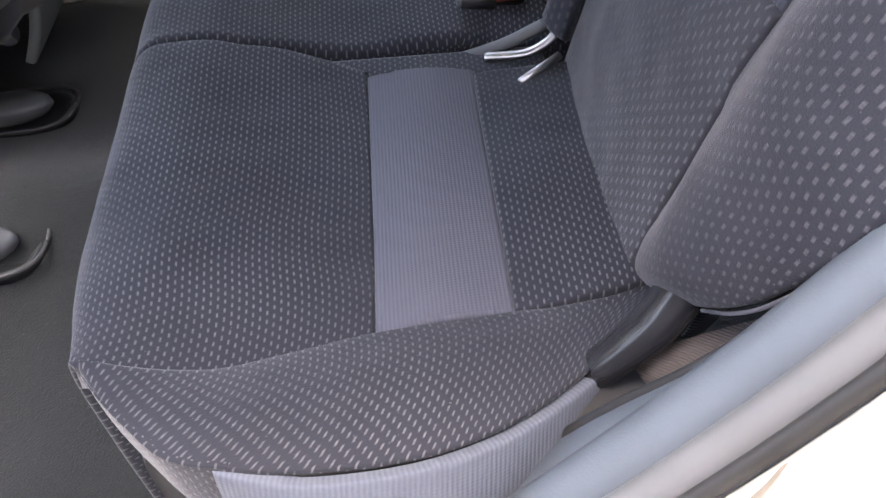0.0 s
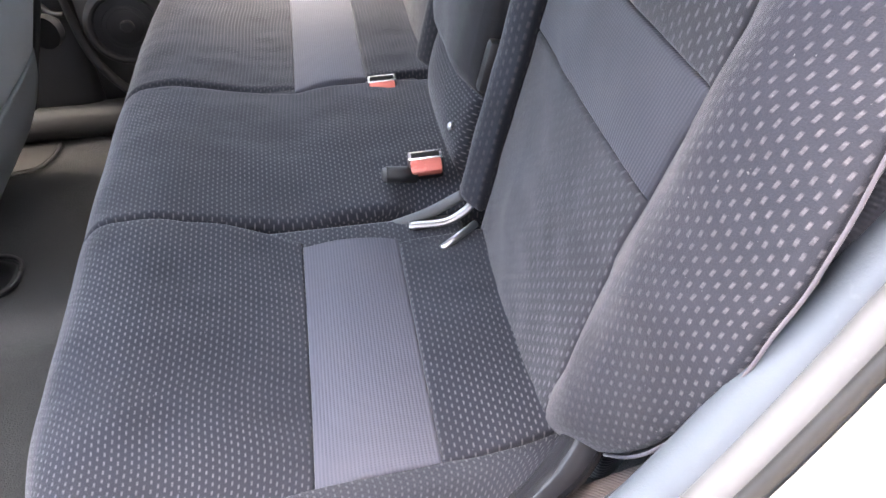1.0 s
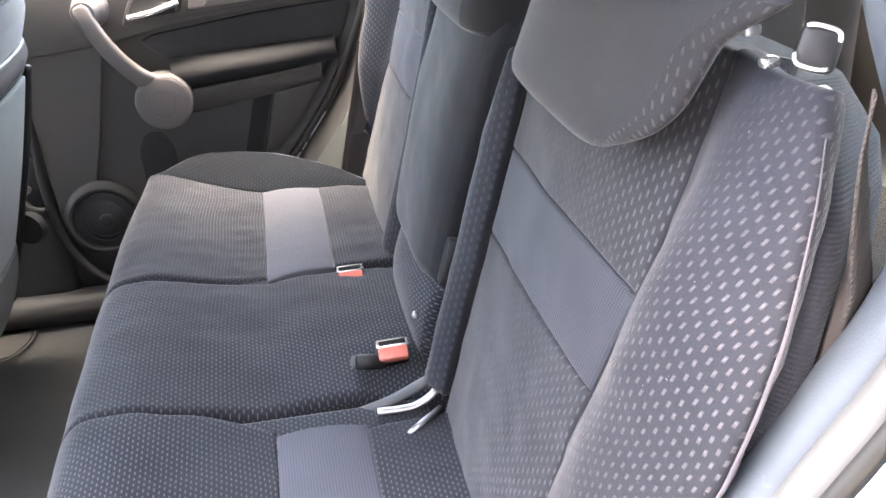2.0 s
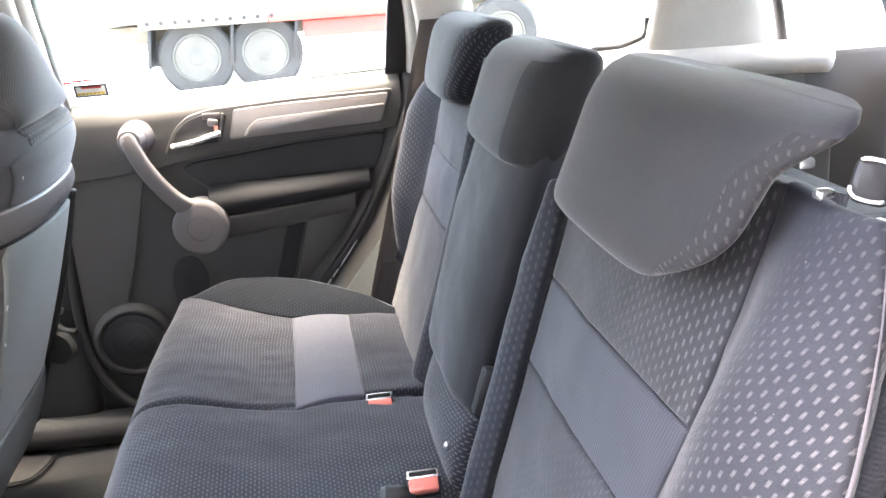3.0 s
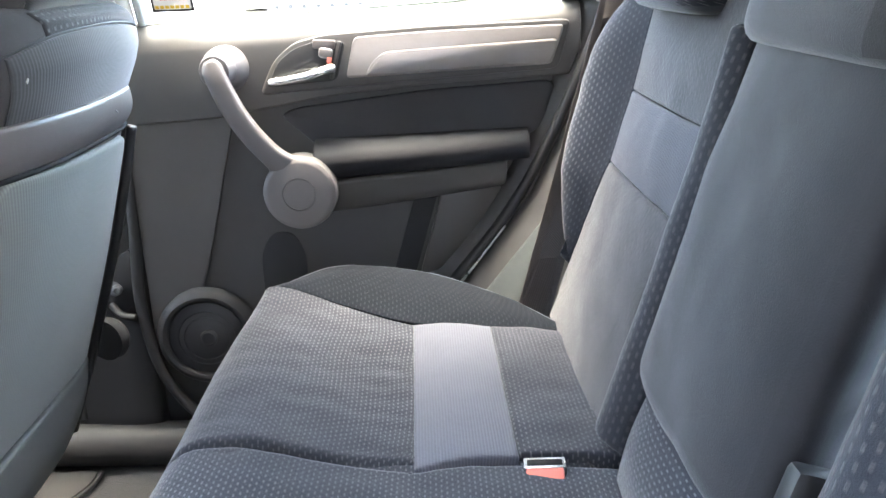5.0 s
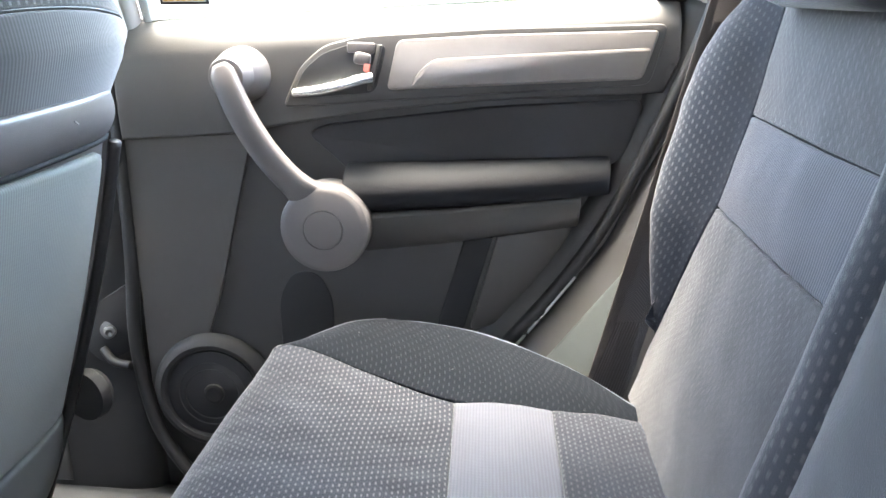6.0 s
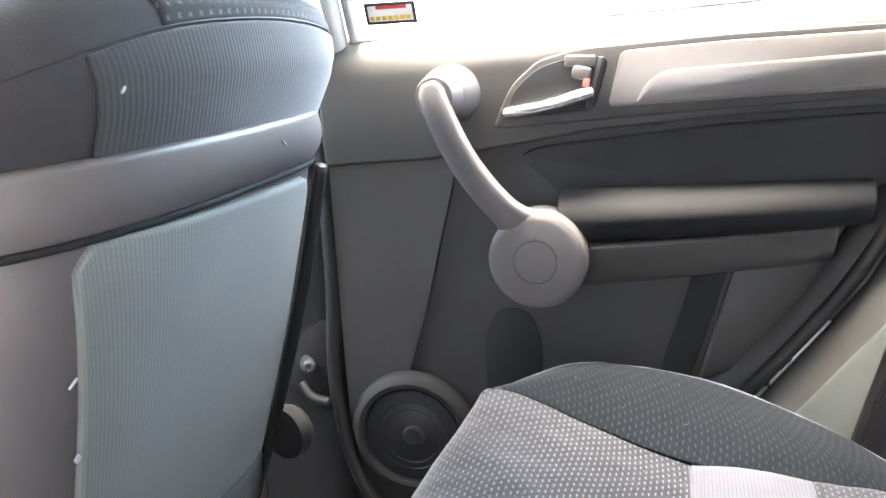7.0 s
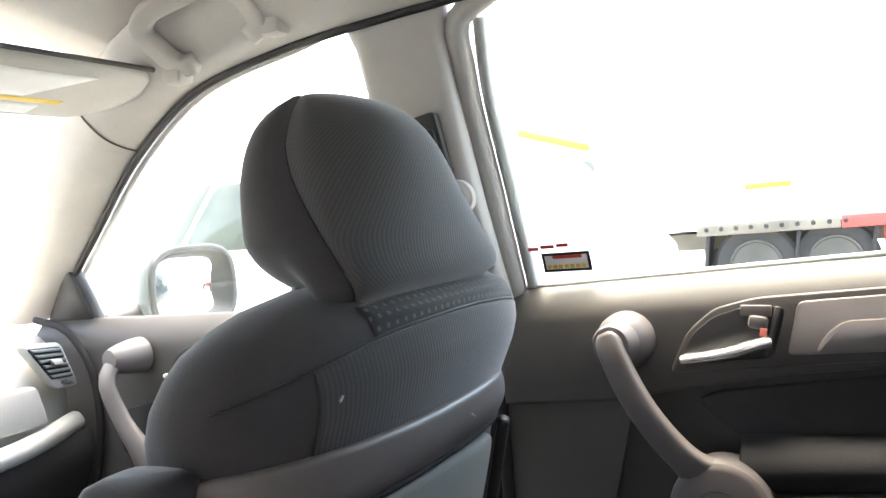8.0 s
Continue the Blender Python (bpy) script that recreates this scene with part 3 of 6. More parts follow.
rail("door_flange_near", [(x + 0.034, lean(i) - 0.022, z - 0.018) for i, (x, z) in enumerate(NE)], 0.031, m_body, "white painted metal flange of the rear doorway", "trim", 0.9)
setting(panel("fender_near", lambda u, v: (far_edge(0.5 + 0.7 * v) + 0.05 + (1.5 - far_edge(0.5 + 0.7 * v)) * u, -0.155 + 0.0 * u, 0.5 + 0.7 * v), 20, 12, m_body, None, 0.02, 0.0, True), "white painted rear wing of the car", "wall")
rail("sill_near", [(-1.2, -0.11, 0.5), (-0.2, -0.11, 0.5), (0.1, -0.11, 0.5)], 0.05, m_body, "white painted door sill of the car", "trim", 0.8)
rail("sill_cover_near", [(-1.2, -0.03, 0.505), (-0.2, -0.03, 0.505), (0.12, -0.03, 0.51)], 0.04, m_dark, "dark plastic door sill cover", "trim", 0.7)

# near side ahead of the doorway, closed front door in plain form
setting(rbox("wall_front_near", (-0.78, -0.11, 0.8), (1.15, 0.08, 0.7), m_dark, None, 0.02), "closed front door of the car, plain inside panel", "wall")
b_pillar("pillar_b_near", -1)
setting(rbox("door_near", (-0.30, -0.62, 0.80), (0.12, 0.95, 0.72), m_dark, None, 0.03, (0, 0, 8)), "open near rear door standing out from the car, plain dark inner panel", "door")

# rear pillars, far side upper: C pillar, D pillar
def upright(name, pts, wx, wy, mat, label, power=3.0):
    f = path(pts)
    rings = [oval(f(t), (wx(t), 0, 0), (0, wy, 0), power, 24) for t in np.linspace(0, 1, 14)]
    return setting(loft(name, rings, mat, None), label, "pillar")


for tag, s in (("far", 1), ("near", -1)):
    yy = lambda y: y if s > 0 else 1.28 - y
    dx = 0.0 if s > 0 else 0.075
    upright("pillar_c_" + tag, [(0.605 + dx, yy(1.345), 1.15), (0.60 + dx, yy(1.32), 1.28), (0.585 + dx, yy(1.28), 1.42), (0.58 + dx, yy(1.235), 1.53)], lambda t: 0.042 + 0.02 * t, 0.018, m_cream, "light beige rear door pillar trim")
    upright("pillar_d_" + tag, [(1.155, yy(1.33), 1.15), (1.135, yy(1.31), 1.28), (1.10, yy(1.27), 1.4), (1.06, yy(1.22), 1.5)], lambda t: 0.10 + 0.06 * abs(1 - 2 * t), 0.02, m_cream, "broad light beige rear corner pillar trim")
setting(panel("pillar_cover_near", lambda u, v: (0.625 + 0.20 * u, -0.028 + 0.02 * v, 1.12 + 0.24 * v), 8, 8, m_ring, None, 0.01, 0.004, True), "charcoal lower cover of the near rear pillar", "trim")
rail("quarter_sill_far", [(0.60, 1.31, 1.172), (0.9, 1.315, 1.172), (1.2, 1.32, 1.172), (1.4, 1.31, 1.165)], 0.035, m_cream, "light beige ledge below the rear quarter window", "trim")
rail("quarter_window_seal", [(0.90, 1.335, 1.214), (0.98, 1.335, 1.220), (1.012, 1.33, 1.236), (1.015, 1.325, 1.27)], 0.006, m_rubber, "black rubber corner seal of the quarter window", "seal")
rail("tailgate_seal", [(1.34, 1.36, 1.13), (1.318, 1.345, 1.21), (1.285, 1.32, 1.30), (1.235, 1.28, 1.42)], 0.011, m_rubber, "black rubber seal beside the tailgate window", "seal")
setting(rbox("tailgate_wall", (1.56, 0.64, 0.85), (0.06, 1.3, 0.62), m_dark, None, 0.02), "dark plastic inner panel of the tailgate", "wall")
for tag, y in (("far", 1.335), ("near", -0.055)):
    setting(rbox("wall_corner_" + tag, (1.47, y, 0.87), (0.26, 0.07, 0.62), m_dark, None, 0.015), "dark plastic rear corner trim of the cargo area", "wall")


# ---- glass ----
def window(name, quad, label, mat=None):
    """A pane between four corners, slightly bowed and 4 mm thick."""
    a, b, c, d = (np.array(q, float) for q in quad)
    mid = np.cross(b - a, d - a)
    mid /= np.linalg.norm(mid)

    def f(u, v):
        return (1 - v) * ((1 - u) * a + u * b) + v * ((1 - u) * d + u * c) + mid * 0.02 * math.sin(math.pi * v)

    ob = panel(name, f, 10, 10, mat or m_glass, None, 0.004, 0.0)
    ob.visible_shadow = False
    return setting(ob, label, "window")


window("window_1", ((-1.45, 0.02, 1.08), (-1.45, 1.26, 1.08), (-0.62, 1.14, 1.50), (-0.62, 0.14, 1.50)), "clear windscreen glass")
window("window_2", ((0.64, 1.345, 1.2), (1.16, 1.345, 1.2), (1.08, 1.27, 1.46), (0.63, 1.27, 1.46)), "clear rear quarter window glass")
window("window_3", ((1.58, 0.06, 1.17), (1.58, 1.22, 1.17), (1.46, 1.14, 1.46), (1.46, 0.14, 1.46)), "clear tailgate window glass")

# ---- rear bench: two outer seats and a middle seat ----
SLOPE = 0.3007
FRONT = np.array((-0.958, 0.0, 0.288))


def back_at(y, z, p=0.0):
    """A point of the backrest plane, p metres proud of it."""
    return np.array((0.455 + SLOPE * (z - 0.79), y, z)) + p * FRONT


seat_profile = path([(0.05, 0.55), (0.022, 0.65), (0.012, 0.73), (0.018, 0.785), (0.045, 0.820), (0.09, 0.827), (0.15, 0.814), (0.21, 0.799), (0.262, 0.79)])
seat_rear = curve([0.262, 0.30, 0.362, 0.42, 0.48], [0.79, 0.793, 0.792, 0.787, 0.782])
SEAM_X = [0.0, 0.05, 0.073, 0.10, 0.155, 0.20, 0.26, 0.31, 0.36, 0.41, 0.49]
seam_curve = curve(SEAM_X, [0.10, 0.088, 0.080, 0.076, 0.080, 0.094, 0.112, 0.118, 0.122, 0.128, 0.148])
seam_height = curve(SEAM_X, [0.78, 0.835, 0.846, 0.839, 0.819, 0.808, 0.798, 0.794, 0.790, 0.785, 0.777])


def seam_y(x):
    return float(seam_curve(x))


def to_seam(x, z, v, reach=0.38):
    """Lifts the cushion's top towards the raised outer seam."""
    top = max(0.0, min(1.0, (z - 0.74) / 0.088))
    return z + (float(seam_height(x)) - z) * max(0.0, 1 - v / reach) ** 2 * top


A_EDGE = path([(x, seam_y(x), float(seam_height(x)) + 0.001) for x in np.linspace(0.066, 0.47, 28)])
B_EDGE = path([(0.069, 0.083, 0.836), (0.088, 0.056, 0.838), (0.112, 0.029, 0.840), (0.14, 0.003, 0.841), (0.18, -0.008, 0.840), (0.24, -0.011, 0.832), (0.30, -0.001, 0.822), (0.345, 0.018, 0.812), (0.39, 0.048, 0.803), (0.47, 0.128, 0.784)])


def lump(x, y, k=0.0025):
    return k * noise.noise((x * 14, y * 14, 3.0)) + 0.5 * k * noise.noise((x * 40, y * 40, 7.0))


def outer_seat(s, label):
    """One outer place of the bench; s = 1 beside the open door, -1 on the far side."""
    cy = (lambda y: y) if s > 0 else (lambda y: 1.272 - y)
    by = (lambda y: y) if s > 0 else (lambda y: 1.298 - y)
    fl = s < 0
    edge_b = B_EDGE
    wide = 0.0 if s > 0 else 0.022
    seat = thing("rear_seat", (0.25, cy(0.28), FLOOR), label, "car seat", "rear bench seats")

    def front(u, v):
        x, z = seat_profile(u)
        inner = 0.486 + wide - 0.038 * max(0.0, (u - 0.80) / 0.2) ** 1.5
        x += max(0.0, (0.40 - v) / 0.40) ** 2 * max(0.0, 0.068 - x) * 0.86
        outer = seam_y(x)
        y = outer + (inner - outer) * v
        crown = 0.006 * math.sin(math.pi * v) * u
        crease = 0.0 if s > 0 else 0.010 * math.exp(-(((cy(y) - 0.8135) / 0.006) ** 2))
        return x, cy(y), to_seam(x, z, v) - crown - crease + lump(x, y)

    panel("cushion", front, 44, 40 if s > 0 else 100, m_seat, seat, 0.02, 0.004, fl, "dark woven velour cushion front with fine dashes")

    def stripe(u, v):
        x = 0.261 + 0.103 * u
        a = seam_y(x) + 0.002
        y = a + (0.441 + wide - 0.012 * u - a) * v
        return x, cy(y), to_seam(x, float(seat_rear(x)), v) - 0.004 * math.sin(math.pi * v) + 0.004 * math.sin(math.pi * u) + 0.4 * lump(x, y)

    panel("cushion_stripe", stripe, 12, 30, m_stripe, seat, 0.03, 0.0035, fl, "lighter grey corded cross stripe")

    def rear(u, v):
        x = 0.3625 + 0.13 * u
        a = seam_y(x) + 0.002
        y = a + (0.424 + wide + 0.006 * u - a) * v
        return x, cy(y), to_seam(x, float(seat_rear(x)), v) + 0.005 * math.sin(math.pi * u) + lump(x, y)

    panel("cushion_rear", rear, 14, 30, m_seat, seat, 0.03, 0.0045, fl)
    panel("cushion_ledge", lambda u, v: (0.20 + 0.24 * u, cy(0.406 + wide + 0.078 * v), 0.7915 - 0.012 * u - 0.003 * v), 12, 8, m_seat, seat, 0.03, 0.010, fl, "lower dark ledge beside the stripe")

    def bolster(u, v):
        a, b = A_EDGE(u), edge_b(u)
        p = a + np.array((0, 0.004, -0.0015)) * (1 - v) + (b - a) * v
        bulge = 0.007 * math.sin(math.pi * v) * math.sin(math.pi * min(1, u * 1.1)) ** 0.5
        return p[0], cy(p[1]), p[2] + bulge + lump(p[0], p[1], 0.002)

    # same cloth on both sides; the far one carries painted shade
    panel("cushion_bolster", bolster, 40, 14, m_seat if s > 0 else m_seat_shaded, seat, 0.004, 0.002, not fl, closed=False)

    def skirt(u, v):
        p = edge_b(0.28 + 0.72 * u)
        out = 0.030 * math.sin(math.pi * min(1.0, 0.10 + v * 0.9)) * min(1.0, 0.25 + u / 0.2)
        return p[0] - 0.3 * out * max(0.0, 1 - u / 0.3), cy(p[1] - out + 0.03 * v * v), p[2] - 0.002 - 0.17 * v

    panel("cushion_skirt", skirt, 40, 14, m_side, seat, 0.010, 0.003, not fl, "corded grey side band", closed=False)

    def corner(u, v):
        p = edge_b(0.30 * u)
        out = 0.004 * math.sin(math.pi * 0.65 * v)
        return p[0] - 0.5 * out + 0.03 * v * v, cy(p[1] - 0.5 * out + 0.03 * v * v), p[2] + 0.001 - 0.17 * v

    panel("cushion_corner", corner, 12, 14, m_seat, seat, 0.004, 0.0015, not fl, closed=False)
    rbox("cushion_frame", (0.25, cy(0.27), 0.655), (0.36, 0.40, 0.16), m_black, seat, 0.02)

    # backrest
    ys = curve([0.79, 0.9, 1.0, 1.09, 1.2, 1.30], [0.160, 0.152, 0.143, 0.124, 0.110, 0.108])
    if s < 0:
        ys = curve([0.775, 0.85, 0.92, 1.0, 1.09, 1.2, 1.30], [0.085, 0.092, 0.112, 0.132, 0.130, 0.110, 0.108])
    yo = curve([0.84, 0.88, 0.95, 1.05, 1.15, 1.22, 1.27, 1.30], [0.070, 0.030, -0.009, -0.033, -0.031, -0.008, 0.024, 0.06])
    fb = fl

    def back_strip(z0, z1, proud=0.0, swell=0.008):
        def f(u, v):
            z = z0 + (z1 - z0) * u
            a = float(ys(z))
            y = a + (0.436 - a) * v
            p = proud + swell * math.sin(math.pi * v) * (0.4 + 0.6 * math.sin(math.pi * u)) + lump(y, z, 0.002)
            return back_at(by(y), z, p)
        return f

    panel("backrest_lower", back_strip(0.775, 1.0025), 24, 26, m_lower, seat, 0.05, 0.004, fb)
    panel("backrest_band", back_strip(1.0035, 1.0915), 10, 26, m_band, seat, 0.04, 0.004, fb, "lighter corded band across the backrest")
    panel("backrest_upper", back_strip(1.0925, 1.262), 18, 26, m_lower, seat, 0.05, 0.004, fb)

    def inner_bolster(u, v):
        z = 0.80 + 0.385 * u
        return back_at(by(0.438 + 0.066 * v * (1 - 0.5 * max(0.0, u - 0.75) / 0.25)), z, 0.022 * math.sin(math.pi * (0.1 + 0.85 * v)) + lump(v * 0.1, z, 0.0015))

    panel("inner_bolster", inner_bolster, 30, 10, m_soft, seat, 0.06, 0.008, fb)

    def outer_bolster(u, v):
        zb = 0.84 if s > 0 else 0.865
        z = zb + (1.264 - zb) * u
        a, b = float(ys(z)), float(yo(z)) + (0.0 if s > 0 else 0.032 + 0.16 * max(0.0, 1.0 - z))
        b = min(b, a - 0.004)
        y = a + (b - a) * v
        p = 0.046 * math.sin(math.pi * min(1.0, 0.90 * v)) ** 1.5 * (0.55 + 0.45 * math.sin(math.pi * (0.12 + 0.70 * u))) * (1 - 0.9 * max(0.0, (z - 1.12) / 0.144) ** 1.4) * min(1.0, (a - b) / 0.11)
        return back_at(by(y), z - 0.012 * math.sin(math.pi * v) * (1 - u), p + lump(y, z, 0.003))

    panel("outer_bolster", outer_bolster, 36, 26, m_bolster if s > 0 else m_outer, seat, 0.016, 0.008 if s > 0 else 0.003, not fb, "padded velour bolster with bold pale dashes")
    if s > 0:
        tube("piping", [outer_bolster(u, 1.0) - 0.003 * FRONT for u in np.linspace(0.03, 0.95, 18)], lambda t: 0.0004 + 0.0009 * min(1.0, (1 - t) / 0.3), m_piping, seat, "pale piping along the bolster edge", 8, 1.0, 3)
    rings = []
    for t in np.linspace(0, 1, 18):
        z = 0.80 + 0.455 * t
        a = float(yo(max(z, 0.84))) - 0.008 + (0.0 if s > 0 else 0.050 + 0.16 * max(0.0, 1.0 - z))
        b = 0.500
        e = 1 - max(0.0, (t - 0.9) / 0.1) ** 2 * 0.3
        c = back_at(by((a + b) / 2), z, -0.067)
        ring = oval(c, np.array((0.060 * e, 0, -0.014 * e)), (0, (b - a) / 2 * e, 0), 6, 48)
        for p in ring:
            deep = max(0.0, min(1.0, (p[0] - c[0]) / 0.12 + 0.5))
            outer = max(0.0, 1 - abs(p[1] - by(a)) / 0.2)
            p[1] += s * 0.11 * deep * outer
        rings.append(ring)
    loft("backrest_shell", rings, m_ribs, seat, "corded dark side cloth of the backrest")
    return seat, by


def headrest(lo, hi, z0=1.192, z1=1.313, tuck=(0.0, 0.0), square=4.5, fill=0.86):
    """Rings of a low saddle headrest; lo(z) and hi(z) are its two sides over height."""
    rings = []
    for t in np.linspace(0, 1, 28):
        z = z0 + (z1 - z0) * t
        e = max((1 - abs(2 * t - 1) ** (square if t < 0.5 else 4.5)) ** (1 / 3.2), 0.35)
        a, b = lo(z), hi(z)
        c = back_at((a + b) / 2, z, 0.0) + np.array((-0.010 + 0.014 * t, 0, 0))
        ring = oval(c, (0.052 * e * (0.9 + 0.1 * t), 0, 0), (0, (b - a) / 2 * (fill + (1 - fill) * e), 0), 3.4, 48)
        for p in ring:
            k = max(0.0, (p[0] - c[0] + 0.052) / 0.104)
            side = (p[1] - c[1]) / ((b - a) / 2)
            p[1] += k * (tuck[0] * max(0.0, -side) - tuck[1] * max(0.0, side))
        rings.append(ring)
    return rings


near_seat, nby = outer_seat(1, "dark charcoal velour outer rear seat beside the open door")
far_seat, fby = outer_seat(-1, "dark charcoal velour outer rear seat beside the closed far door")


def saddle(seat, lo, hi, test, z0=1.192, z1=1.313, tuck=(0.0, 0.0), side=None, square=4.5):
    rings = headrest(lo, hi, z0, z1, tuck, square, 0.86 if square < 6 else 0.95)
    y = (lo(1.2) + hi(1.2)) / 2
    a, b = test
    head = loft("headrest", rings, m_plain, seat, "plain dark velour headrest", keep=lambda k, i: k < 0 or not (a <= i <= b and 2 <= k <= 24))
    # one flank only; m_headshade and m_midshade bring its shade as colour
    loft("dash_cover", [r.copy() for r in rings], side or m_headshade, head, "woven dash velour side of the headrest", keep=lambda k, i: a <= i <= b and 2 <= k <= 24)
    for dy in (-0.06, 0.06):
        tube("headrest_post", [back_at(y + dy, 1.17, -0.045), back_at(y + dy, 1.24, -0.045)], 0.006, m_chrome, head, n=8, smooth=2)


wing = curve([1.18, 1.198, 1.210, 1.222, 1.235, 1.258, 1.278, 1.292, 1.306, 1.33], [0.12, 0.092, 0.066, 0.046, 0.034, 0.026, 0.018, -0.004, -0.032, -0.045])
saddle(near_seat, wing, lambda z: 0.402, (28, 42), z0=1.184, tuck=(0.21, 0.0), side=m_wing, square=9.0)
saddle(far_seat, lambda z: 0.925, lambda z: 1.298 - 0.145 + 0.10 * (z - 1.192) / 0.12, (29, 42))

# middle seat
mid_seat = thing("rear_seat", (0.25, 0.65, FLOOR), "dark velour middle rear seat with fold-down backrest", "car seat", "rear bench seats")


def mid_front(u, v):
    x, z = seat_profile(u)
    y = 0.4885 + (0.810 - 0.4885) * v
    return x, y, z + 0.006 * math.sin(math.pi * v) * u + lump(x, y)


def mid_rear(u, v):
    x = 0.262 + 0.215 * u
    y = 0.4885 + (0.810 - 0.4885) * v
    notch = 0.016 * max(0.0, min(1.0, (x - 0.36) / 0.03)) * (1 - min(1.0, abs(v - 0.0) / 0.22))
    return x, y, seat_rear(x) + 0.006 * math.sin(math.pi * v) + lump(x, y) - notch


def mid_top(u, v):
    """Front roll and top as one sheet."""
    k = 0.62
    return mid_front(u / k, v) if u <= k else mid_rear((u - k) / (1 - k), v)


panel("cushion", mid_top, 60, 30, m_seat, mid_seat, 0.05, 0.010)
rbox("cushion_frame", (0.25, 0.65, 0.655), (0.36, 0.26, 0.16), m_black, mid_seat, 0.02)


def mid_back(u, v):
    z = 0.885 + 0.328 * u
    y = 0.520 + (0.795 - 0.520) * v
    side = 1 - abs(2 * v - 1) ** 4
    return back_at(y, z, 0.012 + 0.030 * side * math.sin(math.pi * (0.2 + 0.65 * u)) ** 0.5 + lump(y, z, 0.002))


panel("backrest", mid_back, 30, 26, m_plain, mid_seat, 0.09, 0.022, False, "plain dark velour fold-down backrest")


def mid_base(u, v):
    z = 0.785 + 0.105 * u
    y = 0.53 + (0.775 - 0.53) * v
    return back_at(y, z, 0.012 + 0.016 * math.sin(math.pi * u) * (1 - abs(2 * v - 1) ** 3))


panel("backrest_base", mid_base, 14, 20, m_seat, mid_seat, 0.05, 0.016, False)
rbox("hinge_cover", tuple(back_at(0.515, 0.93, -0.005)), (0.05, 0.018, 0.06), m_black, mid_seat, 0.006, (0, 17, 0))
lathe("snap_button", tuple(back_at(0.562, 0.835, 0.022)), tuple(FRONT), [(0.0, 0), (0.005, 0), (0.005, 0.003), (0.003, 0.005), (0.0, 0.005)], m_steel, mid_seat, n=12)
# plain velour here, no dashes; the flank's shade is in the colour
saddle(mid_seat, lambda z: 0.527, lambda z: 0.792, (28, 42), 1.178, 1.302, side=m_midshade)

# hinge bracket of the near seat, latch bars in the gap
hinge = tube("hinge_arm", [(0.405, 0.068, 0.785), (0.416, 0.066, 0.797), (0.430, 0.066, 0.812), (0.448, 0.068, 0.832), (0.472, 0.080, 0.868), (0.49, 0.09, 0.92)], lambda t: 0.015 + 0.010 * t, m_gloss, near_seat, "glossy black moulded hinge arm", 16, 0.75)
rbox("hinge_foot", (0.42, 0.055, 0.772), (0.09, 0.05, 0.03), m_matte, hinge, 0.008)

latch = thing("seat_latch_bar", (0.42, 0.47, 0.765), "bright steel latch bars in the gap between cushions", "latch")
tube("latch_bar", [(0.378, 0.455, 0.786), (0.428, 0.453, 0.789), (0.450, 0.461, 0.80), (0.457, 0.480, 0.81)], 0.006, m_steel, latch, n=8, flat=0.6, smooth=8)
tube("latch_rod", [(0.406, 0.398, 0.792), (0.448, 0.428, 0.796)], 0.004, m_steel, latch, n=8, smooth=2)
tube("latch_sleeve", [(0.358, 0.475, 0.774), (0.398, 0.475, 0.784), (0.443, 0.482, 0.798)], 0.008, m_seal, latch, "grey plastic latch sleeve", 10, 0.7, 8)


def buckle(x, y, z, yaw):
    """A belt buckle on its stalk, its red button up and forward."""
    b = thing("seat_belt_buckle", (x, y, z - 0.03), "black seat belt buckle with red release button", "seat belt", "belt buckles on the bench")
    m = pose(x, y, z, 0, -38, yaw)

    def local(nm, c, size, mat, bev=0.004, lab="", parent=None):
        bm = bmesh.new()
        bmesh.ops.create_cube(bm, size=1.0)
        bmesh.ops.scale(bm, vec=size, verts=bm.verts)
        bmesh.ops.bevel(bm, geom=bm.edges[:], offset=bev, segments=2, affect="EDGES", profile=0.5)
        bmesh.ops.transform(bm, matrix=m @ pose(*c), verts=bm.verts)
        return part(nm, bm, mat, parent or b, lab)

    body = local("buckle_body", (0, 0, -0.02), (0.024, 0.042, 0.06), m_black, 0.006)
    local("release_button", (-0.0068, 0, 0.004), (0.016, 0.036, 0.017), m_red, 0.003, "red release button", body)
    local("buckle_rim", (0.006, 0, 0.0095), (0.011, 0.040, 0.005), m_chrome, 0.002, "bright buckle rim", body)
    local("tongue_slot", (0.006, 0, 0.0105), (0.006, 0.033, 0.005), m_matte, 0.001, "black tongue slot", body)
    local("stalk", (0.004, 0, -0.055), (0.012, 0.028, 0.05), m_black, 0.004)
    return b


buckle(0.411, 0.541, 0.81, 88)
buckle(0.384, 0.797, 0.787, 88)
strap = thing("belt_anchor", (0.375, 0.545, 0.78), "black belt anchor stub with grey tip beside the buckle", "seat belt")
tube("anchor_stub", [(0.364, 0.533, 0.807), (0.398, 0.535, 0.80)], 0.010, m_black, strap, n=10, smooth=2)
lathe("anchor_tip", (0.3635, 0.533, 0.807), (-1, 0, 0.1), [(0, 0), (0.0085, 0), (0.008, 0.004), (0.0, 0.006)], m_seal, strap, n=14)

# release catch on the near seat's shoulder
catch = thing("seat_release_catch", (0.62, 0.062, 1.255), "black square seat catch with bright rim on the seat shoulder", "catch")
pc = lambda a, b, h: Vector((0.604, 0.036, 1.279)) + Vector((0.78, -0.57, -0.20)) * a + Vector((0.33, 0.15, 0.92)) * b + Vector((-0.567, -0.756, 0.33)) * h
prism("catch_plate", rounded([(-0.0105, -0.0115), (0.0105, -0.0115), (0.0105, 0.0115), (-0.0105, 0.0115)], 0.006), pc, -0.02, 0.004, m_black, catch, 0.004)
